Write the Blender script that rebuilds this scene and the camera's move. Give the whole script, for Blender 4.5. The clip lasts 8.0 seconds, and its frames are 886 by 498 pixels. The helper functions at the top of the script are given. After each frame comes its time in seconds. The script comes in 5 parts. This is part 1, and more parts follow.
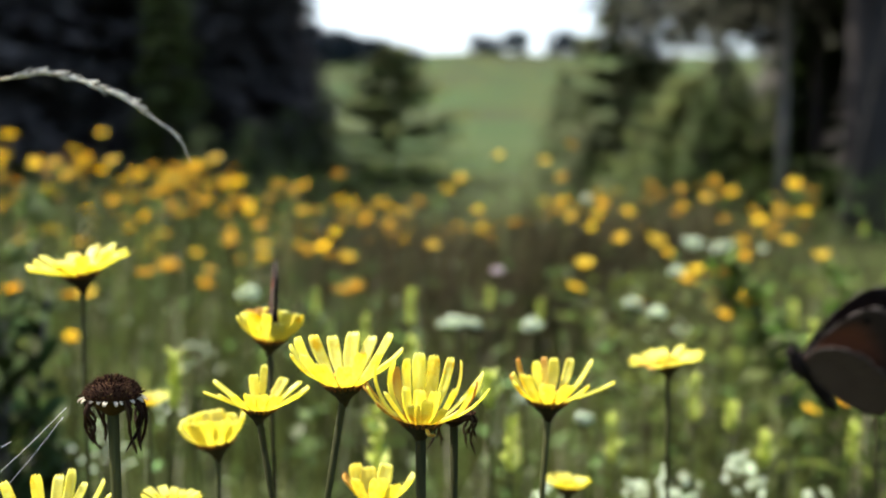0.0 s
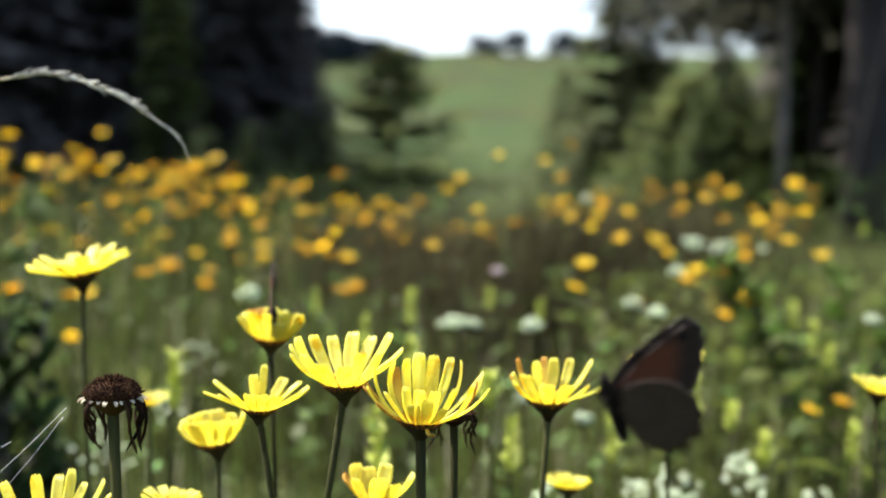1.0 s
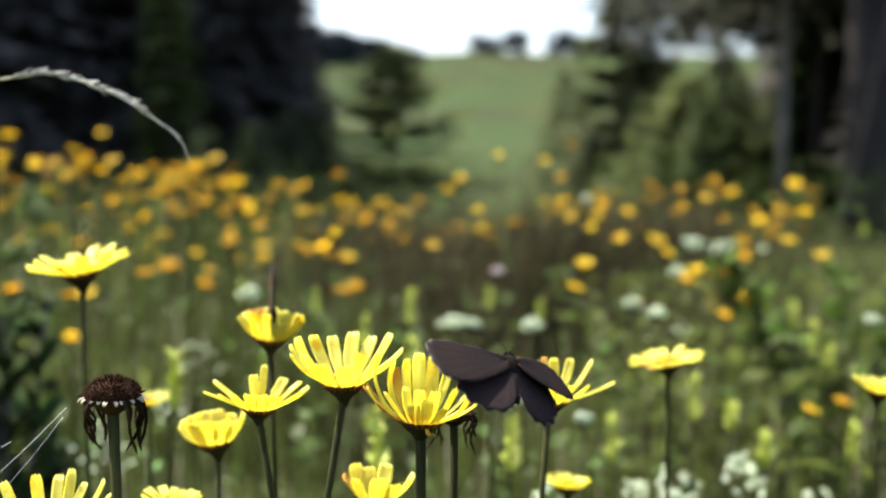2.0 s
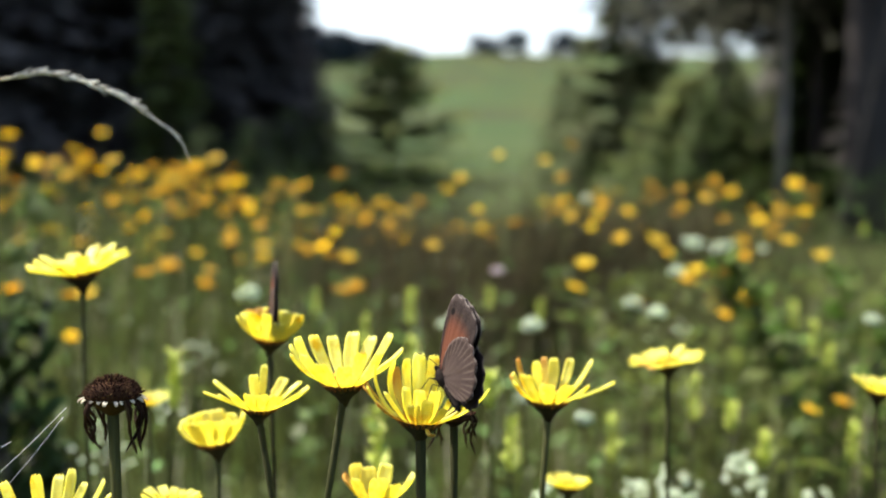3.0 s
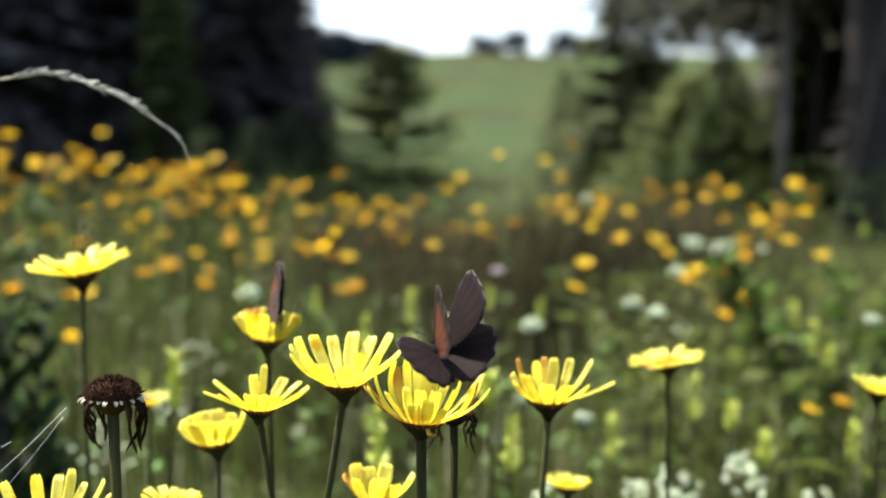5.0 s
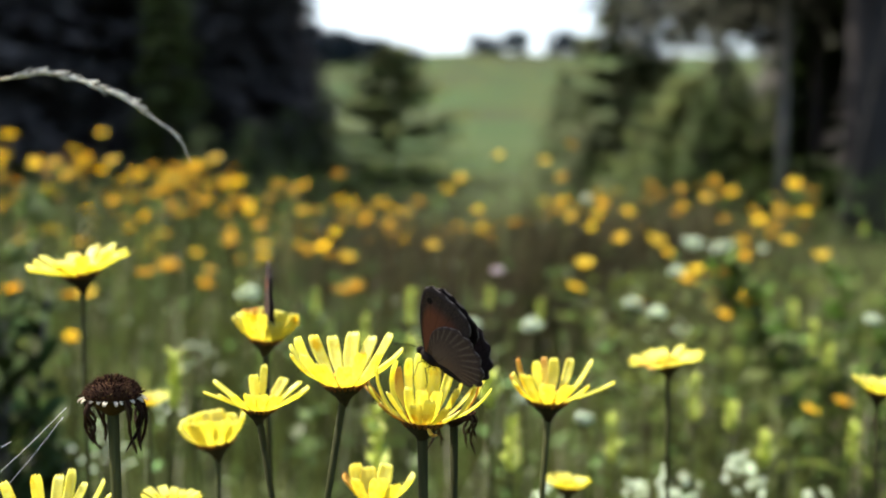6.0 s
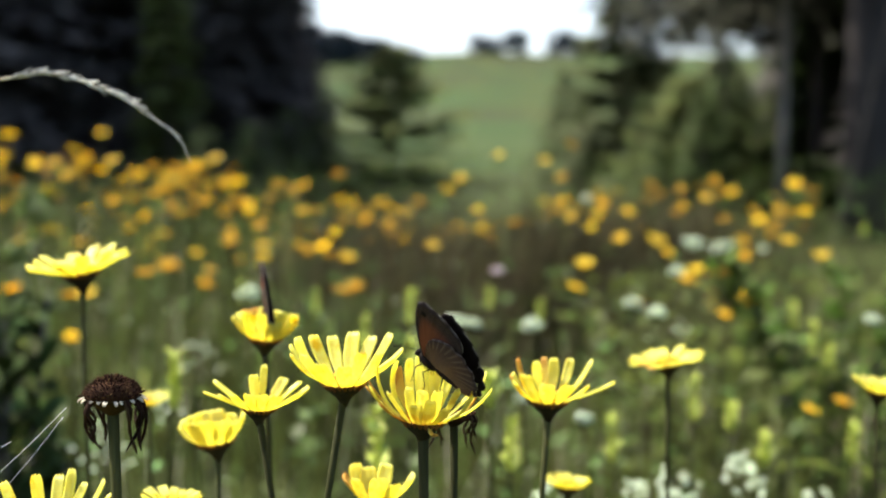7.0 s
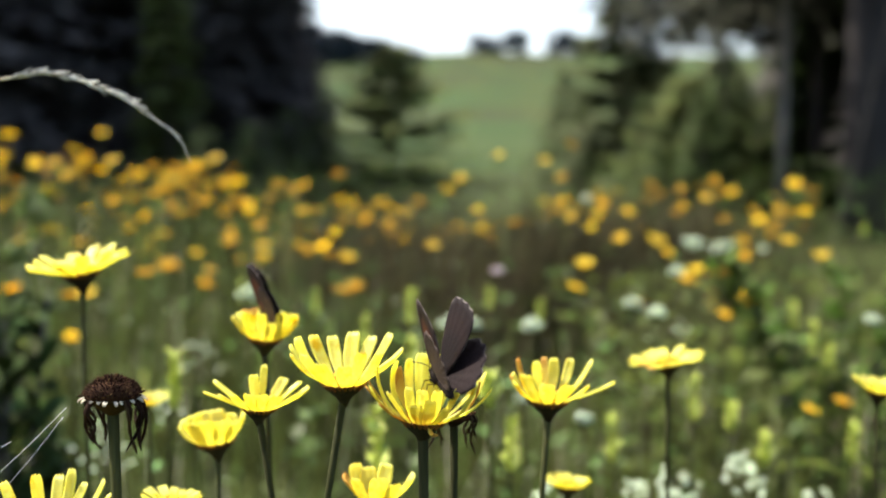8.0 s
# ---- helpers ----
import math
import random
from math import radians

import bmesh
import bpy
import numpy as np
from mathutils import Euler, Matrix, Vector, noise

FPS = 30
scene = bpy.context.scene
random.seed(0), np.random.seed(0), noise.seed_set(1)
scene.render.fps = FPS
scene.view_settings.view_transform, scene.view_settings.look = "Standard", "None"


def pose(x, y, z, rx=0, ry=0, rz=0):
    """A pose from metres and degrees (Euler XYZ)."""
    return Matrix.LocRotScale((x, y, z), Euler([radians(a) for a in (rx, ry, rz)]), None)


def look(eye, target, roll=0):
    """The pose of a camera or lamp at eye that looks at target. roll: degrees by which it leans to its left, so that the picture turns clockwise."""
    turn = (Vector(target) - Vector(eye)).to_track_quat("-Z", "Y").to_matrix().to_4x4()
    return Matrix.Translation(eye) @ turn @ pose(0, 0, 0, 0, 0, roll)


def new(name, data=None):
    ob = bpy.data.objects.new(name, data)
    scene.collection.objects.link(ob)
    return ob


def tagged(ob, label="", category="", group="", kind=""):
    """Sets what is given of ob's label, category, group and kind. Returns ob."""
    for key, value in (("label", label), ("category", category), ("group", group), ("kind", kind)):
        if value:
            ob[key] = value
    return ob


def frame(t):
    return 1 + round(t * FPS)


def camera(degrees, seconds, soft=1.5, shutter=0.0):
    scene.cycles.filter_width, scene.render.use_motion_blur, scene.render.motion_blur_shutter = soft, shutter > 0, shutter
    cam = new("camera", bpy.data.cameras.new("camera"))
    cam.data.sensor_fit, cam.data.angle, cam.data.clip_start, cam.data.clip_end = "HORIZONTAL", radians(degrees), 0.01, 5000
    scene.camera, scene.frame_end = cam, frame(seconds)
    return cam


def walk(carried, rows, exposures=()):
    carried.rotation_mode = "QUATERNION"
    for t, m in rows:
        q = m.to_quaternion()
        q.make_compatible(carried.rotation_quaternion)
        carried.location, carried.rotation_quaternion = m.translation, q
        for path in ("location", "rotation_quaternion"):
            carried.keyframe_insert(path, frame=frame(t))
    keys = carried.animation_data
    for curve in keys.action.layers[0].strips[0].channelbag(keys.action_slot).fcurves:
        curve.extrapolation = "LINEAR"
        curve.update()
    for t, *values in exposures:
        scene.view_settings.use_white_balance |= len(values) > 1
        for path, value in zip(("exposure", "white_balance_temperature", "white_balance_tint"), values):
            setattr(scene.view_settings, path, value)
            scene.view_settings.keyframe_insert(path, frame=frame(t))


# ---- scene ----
from mathutils import Quaternion

EYE_HEIGHT = 0.62
cam = camera(40, 8.0, soft=2.0, shutter=0.5)
cam.data.dof.use_dof = True
cam.data.dof.focus_distance = 0.36
cam.data.dof.aperture_fstop = 9.3
cam.data.dof.aperture_blades = 0
STAND = pose(0, 0, EYE_HEIGHT, 90 - 2.95, 0, 0)
walk(cam, [(0.0, STAND), (8.0, STAND)], [(0.0, 1.4), (8.0, 1.4)])

# ---- daylight ----
SUN_WAY = Vector((-0.42, 0.36, 0.83)).normalized()
world = bpy.data.worlds.new("sky")
scene.world = world
world.use_nodes = True
wn = world.node_tree.nodes
sky = wn.new("ShaderNodeTexSky")
sky.sky_type = "NISHITA"
sky.sun_disc = False
sky.sun_elevation = math.asin(SUN_WAY.z)
sky.sun_rotation = math.atan2(SUN_WAY.x, SUN_WAY.y)
sky.air_density, sky.dust_density, sky.ozone_density = 1.0, 3.5, 1.0
wn["Background"].inputs["Strength"].default_value = 0.14
world.node_tree.links.new(sky.outputs["Color"], wn["Background"].inputs["Color"])
sun = new("sun", bpy.data.lights.new("sun", "SUN"))
sun.data.energy, sun.data.angle, sun.data.color = 4.6, radians(0.55), (1.0, 0.95, 0.86)
sun.matrix_world = look(SUN_WAY * 60, (0, 0, 0))


# ---- materials ----
def material(name, dark, light, scale=60.0, rough=0.6, bump=0.15, through_light=0.0, vary="", spread=0.25, gloss=0.3,
             stain=None, stain_amount=0.0, stain_scale=30.0, stretch=(1, 1, 1)):
    m = bpy.data.materials.new(name)
    m.use_nodes = True
    nodes, links = m.node_tree.nodes, m.node_tree.links
    shader, out = nodes["Principled BSDF"], nodes["Material Output"]
    shader.inputs["Roughness"].default_value = rough
    shader.inputs["Specular IOR Level"].default_value = gloss
    co = nodes.new("ShaderNodeTexCoord")
    grow = nodes.new("ShaderNodeMapping")
    grow.inputs["Scale"].default_value = stretch
    links.new(co.outputs["Object"], grow.inputs["Vector"])
    grain = nodes.new("ShaderNodeTexNoise")
    grain.inputs["Scale"].default_value = scale
    grain.inputs["Detail"].default_value = 5
    broad = nodes.new("ShaderNodeTexNoise")
    broad.inputs["Scale"].default_value = scale * 0.13
    broad.inputs["Detail"].default_value = 3
    both = nodes.new("ShaderNodeMath")
    both.operation = "MULTIPLY_ADD"
    both.inputs[1].default_value = 0.5
    half = nodes.new("ShaderNodeMath")
    half.operation = "MULTIPLY"
    half.inputs[1].default_value = 0.5
    for n in (grain, broad):
        links.new(grow.outputs["Vector"], n.inputs["Vector"])
    links.new(broad.outputs["Fac"], half.inputs[0])
    links.new(grain.outputs["Fac"], both.inputs[0])
    links.new(half.outputs[0], both.inputs[2])
    ramp = nodes.new("ShaderNodeValToRGB")
    ramp.color_ramp.elements[0].position, ramp.color_ramp.elements[1].position = 0.33, 0.67
    ramp.color_ramp.elements[0].color, ramp.color_ramp.elements[1].color = (*dark, 1), (*light, 1)
    links.new(both.outputs[0], ramp.inputs["Fac"])
    colour = ramp.outputs["Color"]
    if stain:
        blot = nodes.new("ShaderNodeTexNoise")
        blot.inputs["Scale"].default_value = stain_scale
        blot.inputs["Detail"].default_value = 4
        links.new(co.outputs["Object"], blot.inputs["Vector"])
        edge = nodes.new("ShaderNodeMapRange")
        edge.inputs["From Min"].default_value = 0.62 - 0.25 * stain_amount
        edge.inputs["From Max"].default_value = 0.74 - 0.2 * stain_amount
        links.new(blot.outputs["Fac"], edge.inputs["Value"])
        mix = nodes.new("ShaderNodeMix")
        mix.data_type = "RGBA"
        mix.inputs["B"].default_value = (0, 0, 0, 1)
        mix.inputs[7].default_value = (*stain, 1)
        links.new(edge.outputs["Result"], mix.inputs[0])
        links.new(colour, mix.inputs[6])
        colour = mix.outputs[2]
    if vary:
        if vary == "island":
            source = nodes.new("ShaderNodeNewGeometry").outputs["Random Per Island"]
        else:
            source = nodes.new("ShaderNodeObjectInfo").outputs["Random"]
        value = nodes.new("ShaderNodeMapRange")
        value.inputs["To Min"].default_value, value.inputs["To Max"].default_value = 1 - spread * 1.5, 1 + spread * 1.5
        hue = nodes.new("ShaderNodeMapRange")
        hue.inputs["To Min"].default_value, hue.inputs["To Max"].default_value = 0.5 - 0.07 * spread, 0.5 + 0.07 * spread
        turn = nodes.new("ShaderNodeHueSaturation")
        links.new(source, value.inputs["Value"])
        links.new(source, hue.inputs["Value"])
        links.new(value.outputs["Result"], turn.inputs["Value"])
        links.new(hue.outputs["Result"], turn.inputs["Hue"])
        links.new(colour, turn.inputs["Color"])
        colour = turn.outputs["Color"]
    links.new(colour, shader.inputs["Base Color"])
    relief = nodes.new("ShaderNodeBump")
    relief.inputs["Strength"].default_value = bump
    relief.inputs["Distance"].default_value = 0.3 / scale
    links.new(grain.outputs["Fac"], relief.inputs["Height"])
    links.new(relief.outputs["Normal"], shader.inputs["Normal"])
    if through_light:
        thin = nodes.new("ShaderNodeBsdfTranslucent")
        links.new(colour, thin.inputs["Color"])
        links.new(relief.outputs["Normal"], thin.inputs["Normal"])
        blend = nodes.new("ShaderNodeMixShader")
        blend.inputs["Fac"].default_value = through_light
        links.new(shader.outputs[0], blend.inputs[1])
        links.new(thin.outputs[0], blend.inputs[2])
        links.new(blend.outputs[0], out.inputs["Surface"])
    return m


PETAL = material("petal_yellow", (0.96, 0.72, 0.05), (0.98, 0.86, 0.16), 900, 0.4, 0.2, 0.72, "object", 0.06,
                 stain=(0.86, 0.62, 0.03), stain_amount=0.1, stain_scale=160, stretch=(1, 1, 0.35))
PETAL_AGED = material("petal_aged", (0.8, 0.5, 0.03), (0.88, 0.68, 0.06), 700, 0.55, 0.3, 0.4, "object", 0.2,
                      stain=(0.6, 0.27, 0.03), stain_amount=0.5, stain_scale=220, stretch=(1, 1, 0.35))


def tinted(m, lo, hi, colour, amount):
    """Tint a ray's material along its length, from lo (none) to hi (full)."""
    nodes, links = m.node_tree.nodes, m.node_tree.links
    uv = nodes.new("ShaderNodeUVMap")
    uv.uv_map = "along"
    axes = nodes.new("ShaderNodeSeparateXYZ")
    links.new(uv.outputs["UV"], axes.inputs[0])
    ragged = nodes.new("ShaderNodeTexNoise")
    ragged.inputs["Scale"].default_value = 420
    co = nodes.new("ShaderNodeTexCoord")
    links.new(co.outputs["Object"], ragged.inputs["Vector"])
    shift = nodes.new("ShaderNodeMath")
    shift.operation = "MULTIPLY_ADD"
    shift.inputs[1].default_value = 0.35
    links.new(ragged.outputs["Fac"], shift.inputs[0])
    links.new(axes.outputs["Y"], shift.inputs[2])
    ramp = nodes.new("ShaderNodeMapRange")
    ramp.inputs["From Min"].default_value, ramp.inputs["From Max"].default_value = lo + 0.175, hi + 0.175
    ramp.inputs["To Max"].default_value = amount
    links.new(shift.outputs[0], ramp.inputs["Value"])
    mix = nodes.new("ShaderNodeMix")
    mix.data_type = "RGBA"
    mix.inputs[7].default_value = (*colour, 1)
    links.new(ramp.outputs["Result"], mix.inputs[0])
    shader = nodes["Principled BSDF"]
    before = shader.inputs["Base Color"].links[0].from_socket
    ends = [link.to_socket for link in before.links]
    links.new(before, mix.inputs[6])
    for end in ends:
        links.new(mix.outputs[2], end)
    return m


RAY = ((0.92, 0.84, 0.11), (0.97, 0.94, 0.32), 900, 0.42, 0.25, 0.62, "object", 0.06)
PETAL_RAY = tinted(material("petal_ray", *RAY, stain=(0.86, 0.62, 0.03), stain_amount=0.1, stain_scale=160, stretch=(1, 1, 0.35)), 0.12, 0.0, (0.66, 0.3, 0.02), 0.6)
PETAL_RUSTY = tinted(tinted(material("petal_rusty", (0.88, 0.7, 0.06), (0.95, 0.84, 0.2), 700, 0.55, 0.3, 0.4, "object", 0.15, stain=(0.66, 0.34, 0.03), stain_amount=0.45,
                                     stain_scale=240, stretch=(1, 1, 0.35)), 0.45, 0.9, (0.58, 0.27, 0.035), 0.8), 0.2, 0.0, (0.5, 0.2, 0.02), 0.85)
RUST = material("rusty_bract", (0.12, 0.05, 0.012), (0.32, 0.14, 0.028), 900, 0.7, 0.3, 0.1, "island", 0.3, gloss=0.08)
PETAL_ORANGE = material("petal_orange", (0.95, 0.6, 0.02), (0.98, 0.82, 0.08), 300, 0.45, 0.2, 0.74, "object", 0.26)
DISC = material("disc_florets", (0.55, 0.24, 0.01), (0.85, 0.5, 0.02), 1500, 0.8, 0.5, 0.0, "island", 0.25)
DISC_DRY = material("disc_dried", (0.012, 0.005, 0.003), (0.06, 0.026, 0.013), 1800, 0.9, 0.6, 0.0, "island", 0.5, gloss=0.05)
DRY = material("dried_petal", (0.012, 0.007, 0.004), (0.045, 0.024, 0.012), 1200, 0.8, 0.5, 0.1, "object", 0.3, gloss=0.06)
PALE_SCALE = material("pale_scale", (0.45, 0.38, 0.26), (0.75, 0.66, 0.5), 1500, 0.6, 0.3, 0.2, "object", 0.2)
INVOLUCRE = material("involucre", (0.016, 0.012, 0.006), (0.045, 0.034, 0.016), 1200, 0.8, 0.4, 0.0, "object", 0.2, gloss=0.06)
STEM = material("flower_stem", (0.022, 0.025, 0.009), (0.062, 0.062, 0.022), 900, 0.8, 0.3, 0.0, "object", 0.2, gloss=0.06, stretch=(1, 1, 0.1))
LEAF = material("herb_leaf", (0.055, 0.092, 0.022), (0.15, 0.21, 0.052), 250, 0.5, 0.3, 0.5, "island", 0.62, gloss=0.18)
FRESH_LEAF = material("fresh_leaf", (0.09, 0.15, 0.025), (0.22, 0.3, 0.065), 250, 0.5, 0.3, 0.55, "object", 0.4, gloss=0.15)
# Darker copy of the herb leaf, with shade put into its colour.
SHADED_LEAF = material("shaded_leaf", (0.022, 0.036, 0.012), (0.055, 0.08, 0.025), 250, 0.85, 0.3, 0.2, "object", 0.4, gloss=0.04)
GRASS = material("grass_blade", (0.038, 0.05, 0.011), (0.15, 0.168, 0.04), 90, 0.45, 0.2, 0.45, "island", 0.6)
DRY_STEM = material("brown_stem", (0.036, 0.029, 0.014), (0.108, 0.09, 0.044), 200, 0.7, 0.3, 0.2, "island", 0.5, gloss=0.1)
GRASS_FAR = material("grass_far", (0.058, 0.08, 0.017), (0.115, 0.135, 0.032), 40, 0.55, 0.2, 0.35, "island", 0.4)
STRAW = material("dry_grass", (0.4, 0.36, 0.25), (0.66, 0.61, 0.46), 500, 0.6, 0.3, 0.3, "island", 0.3)
PALE_GREEN = material("pale_bract", (0.42, 0.49, 0.075), (0.7, 0.74, 0.2), 400, 0.5, 0.3, 0.4, "island", 0.2)
WHITE_FLORET = material("white_floret", (0.8, 0.88, 0.64), (0.9, 0.95, 0.8), 900, 0.6, 0.3, 0.5, "island", 0.15)
BRIGHT_FLORET = material("bedstraw_floret", (0.84, 0.93, 0.7), (0.93, 0.97, 0.85), 900, 0.5, 0.2, 0.62, "object", 0.1)
PINK_FLORET = material("pink_floret", (0.62, 0.46, 0.5), (0.8, 0.7, 0.7), 900, 0.6, 0.3, 0.3, "island", 0.15)


def meadow_material():
    """Mown hillside: fresh green with broad olive patches and fine tufts."""
    m = material("meadow_ground", (0.022, 0.028, 0.008), (0.038, 0.048, 0.014), 9, 0.9, 0.5, 0.0, gloss=0.05, stain=(0.029, 0.058, 0.013),
                 stain_amount=0.7, stain_scale=0.035)
    nodes, links = m.node_tree.nodes, m.node_tree.links
    shader = nodes["Principled BSDF"]
    before = shader.inputs["Base Color"].links[0].from_socket
    co = nodes.new("ShaderNodeTexCoord")
    long_way = nodes.new("ShaderNodeMapping")
    long_way.inputs["Scale"].default_value = (0.09, 0.016, 0.02)
    links.new(co.outputs["Object"], long_way.inputs["Vector"])
    patch = nodes.new("ShaderNodeTexNoise")
    patch.inputs["Scale"].default_value = 1.6
    patch.inputs["Detail"].default_value = 5
    links.new(long_way.outputs["Vector"], patch.inputs["Vector"])
    edge = nodes.new("ShaderNodeMapRange")
    edge.inputs["From Min"].default_value, edge.inputs["From Max"].default_value = 0.46, 0.76
    links.new(patch.outputs["Fac"], edge.inputs["Value"])
    mix = nodes.new("ShaderNodeMix")
    mix.data_type = "RGBA"
    mix.inputs[7].default_value = (0.043, 0.052, 0.012, 1)
    links.new(edge.outputs["Result"], mix.inputs[0])
    links.new(before, mix.inputs[6])
    links.new(mix.outputs[2], shader.inputs["Base Color"])
    return m


SOIL = meadow_material()
BARK = material("bark", (0.035, 0.028, 0.024), (0.13, 0.115, 0.1), 40, 0.9, 0.8, 0.0, "object", 0.2, stretch=(1, 1, 0.2))
BARK_DARK = material("bark_dark", (0.022, 0.019, 0.019), (0.06, 0.053, 0.05), 40, 0.95, 0.8, 0.0, gloss=0.04, stretch=(1, 1, 0.2))
BARK_PALE = material("bark_pale", (0.1, 0.09, 0.08), (0.24, 0.215, 0.19), 35, 0.95, 0.8, 0.0, gloss=0.05, stretch=(1, 1, 0.25))
NEEDLE = material("spruce_needles", (0.085, 0.105, 0.034), (0.175, 0.2, 0.068), 30, 0.7, 0.3, 0.45, "island", 0.4, gloss=0.05)
# Forest-edge shade is put into this dull copy of the spruce needles.
NEEDLE_SHADED = material("shaded_needles", (0.06, 0.054, 0.05), (0.12, 0.109, 0.1), 25, 0.95, 0.3, 0.05, "island", 0.4, gloss=0.03)
NEEDLE_MID = material("forest_needles", (0.054, 0.066, 0.032), (0.12, 0.14, 0.064), 30, 0.8, 0.3, 0.3, "island", 0.4, gloss=0.05)
CANOPY = material("canopy_needles", (0.038, 0.04, 0.03), (0.085, 0.088, 0.062), 30, 0.9, 0.3, 0.18, "island", 0.4, gloss=0.04)
NEEDLE_FRESH = material("young_needles", (0.046, 0.07, 0.024), (0.11, 0.145, 0.05), 30, 0.6, 0.3, 0.45, "island", 0.4, gloss=0.08)
# Blue cast of the distance haze is put into this leaf colour.
FOLIAGE_HAZE = material("haze_tinted_foliage", (0.014, 0.024, 0.034), (0.032, 0.048, 0.058), 1.2, 0.8, 0.3, 0.1, "island", 0.3)
SILK = material("spider_silk", (0.82, 0.82, 0.82), (0.92, 0.92, 0.92), 900, 0.12, 0.5, 0.3, gloss=0.9)
FUR = material("body_fur", (0.006, 0.0045, 0.004), (0.024, 0.018, 0.015), 2500, 0.95, 0.8, gloss=0.04)
CHITIN = material("dark_chitin", (0.01, 0.008, 0.007), (0.03, 0.022, 0.018), 1500, 0.8, 0.3, gloss=0.08)


def wing_material(name, dark, light, field=None, spot=None, pale=None, fringe=(0.2, 0.17, 0.15), thin=0.1, veins=0.5, streaks=None, cells=10.0):
    m = bpy.data.materials.new(name)
    m.use_nodes = True
    nodes, links = m.node_tree.nodes, m.node_tree.links
    shader, out = nodes["Principled BSDF"], nodes["Material Output"]
    shader.inputs["Roughness"].default_value = 0.75
    shader.inputs["Specular IOR Level"].default_value = 0.06
    uv = nodes.new("ShaderNodeUVMap")
    uv.uv_map = "wing"
    place = nodes.new("ShaderNodeSeparateXYZ")
    links.new(uv.outputs["UV"], place.inputs[0])
    co = nodes.new("ShaderNodeTexCoord")
    axes = nodes.new("ShaderNodeSeparateXYZ")
    links.new(co.outputs["Object"], axes.inputs[0])
    grain = nodes.new("ShaderNodeTexNoise")
    grain.inputs["Scale"].default_value = 1800
    grain.inputs["Detail"].default_value = 4
    links.new(co.outputs["Object"], grain.inputs["Vector"])
    ramp = nodes.new("ShaderNodeValToRGB")
    ramp.color_ramp.elements[0].position, ramp.color_ramp.elements[1].position = 0.3, 0.7
    ramp.color_ramp.elements[0].color, ramp.color_ramp.elements[1].color = (*dark, 1), (*light, 1)
    links.new(grain.outputs["Fac"], ramp.inputs["Fac"])
    state = [ramp.outputs["Color"]]

    def over(mask, colour, amount=1.0):
        gain = nodes.new("ShaderNodeMath")
        gain.operation, gain.use_clamp = "MULTIPLY", True
        gain.inputs[1].default_value = amount
        links.new(mask, gain.inputs[0])
        mix = nodes.new("ShaderNodeMix")
        mix.data_type = "RGBA"
        mix.inputs[7].default_value = (*colour, 1)
        links.new(gain.outputs[0], mix.inputs[0])
        links.new(state[0], mix.inputs[6])
        state[0] = mix.outputs[2]

    def band(value, lo0, lo1, hi1=None, hi0=None):
        up = nodes.new("ShaderNodeMapRange")
        up.interpolation_type = "SMOOTHSTEP"
        up.inputs["From Min"].default_value, up.inputs["From Max"].default_value = lo0, lo1
        links.new(value, up.inputs["Value"])
        if hi1 is None:
            return up.outputs["Result"]
        down = nodes.new("ShaderNodeMapRange")
        down.interpolation_type = "SMOOTHSTEP"
        down.inputs["From Min"].default_value, down.inputs["From Max"].default_value = hi0, hi1
        links.new(value, down.inputs["Value"])
        both = nodes.new("ShaderNodeMath")
        both.operation = "MULTIPLY"
        links.new(up.outputs["Result"], both.inputs[0])
        links.new(down.outputs["Result"], both.inputs[1])
        return both.outputs[0]

    if pale:
        over(band(place.outputs["Y"], 0.95, 0.1), pale, 0.75)
    if field:
        colour, near, far, amount = field
        over(band(place.outputs["Y"], near - 0.1, near + 0.14, far - 0.16, far + 0.12), colour, amount)
    count = nodes.new("ShaderNodeMath")
    count.operation = "MULTIPLY"
    count.inputs[1].default_value = cells
    links.new(place.outputs["X"], count.inputs[0])
    saw = nodes.new("ShaderNodeMath")
    saw.operation = "PINGPONG"
    saw.inputs[1].default_value = 0.5
    links.new(count.outputs[0], saw.inputs[0])
    over(band(saw.outputs[0], 0.06, 0.0), tuple(c * 0.4 for c in dark), veins)
    if streaks:
        wide = nodes.new("ShaderNodeMath")
        wide.operation = "MULTIPLY"
        links.new(band(saw.outputs[0], 0.27, 0.44), wide.inputs[0])
        links.new(band(place.outputs["Y"], 0.5, 0.72, 0.9, 0.97), wide.inputs[1])
        over(wide.outputs[0], streaks, 0.17)
    if spot:
        far_off = nodes.new("ShaderNodeVectorMath")
        far_off.operation = "DISTANCE"
        flat = nodes.new("ShaderNodeCombineXYZ")
        size = nodes.new("ShaderNodeMath")
        size.operation = "ABSOLUTE"
        links.new(axes.outputs["X"], size.inputs[0])
        links.new(size.outputs[0], flat.inputs["X"])
        links.new(axes.outputs["Y"], flat.inputs["Y"])
        links.new(flat.outputs[0], far_off.inputs[0])
        far_off.inputs[1].default_value = (spot[0], spot[1], 0)
        over(band(far_off.outputs["Value"], 0.0012, 0.0008), (0.008, 0.006, 0.006), 0.9)
    dash = nodes.new("ShaderNodeMath")
    dash.operation = "MULTIPLY"
    links.new(band(saw.outputs[0], 0.1, 0.3), dash.inputs[0])
    links.new(band(place.outputs["Y"], 0.975, 0.99), dash.inputs[1])
    over(dash.outputs[0], fringe, 0.6)
    links.new(state[0], shader.inputs["Base Color"])
    relief = nodes.new("ShaderNodeBump")
    relief.inputs["Strength"].default_value = 0.04
    relief.inputs["Distance"].default_value = 0.00005
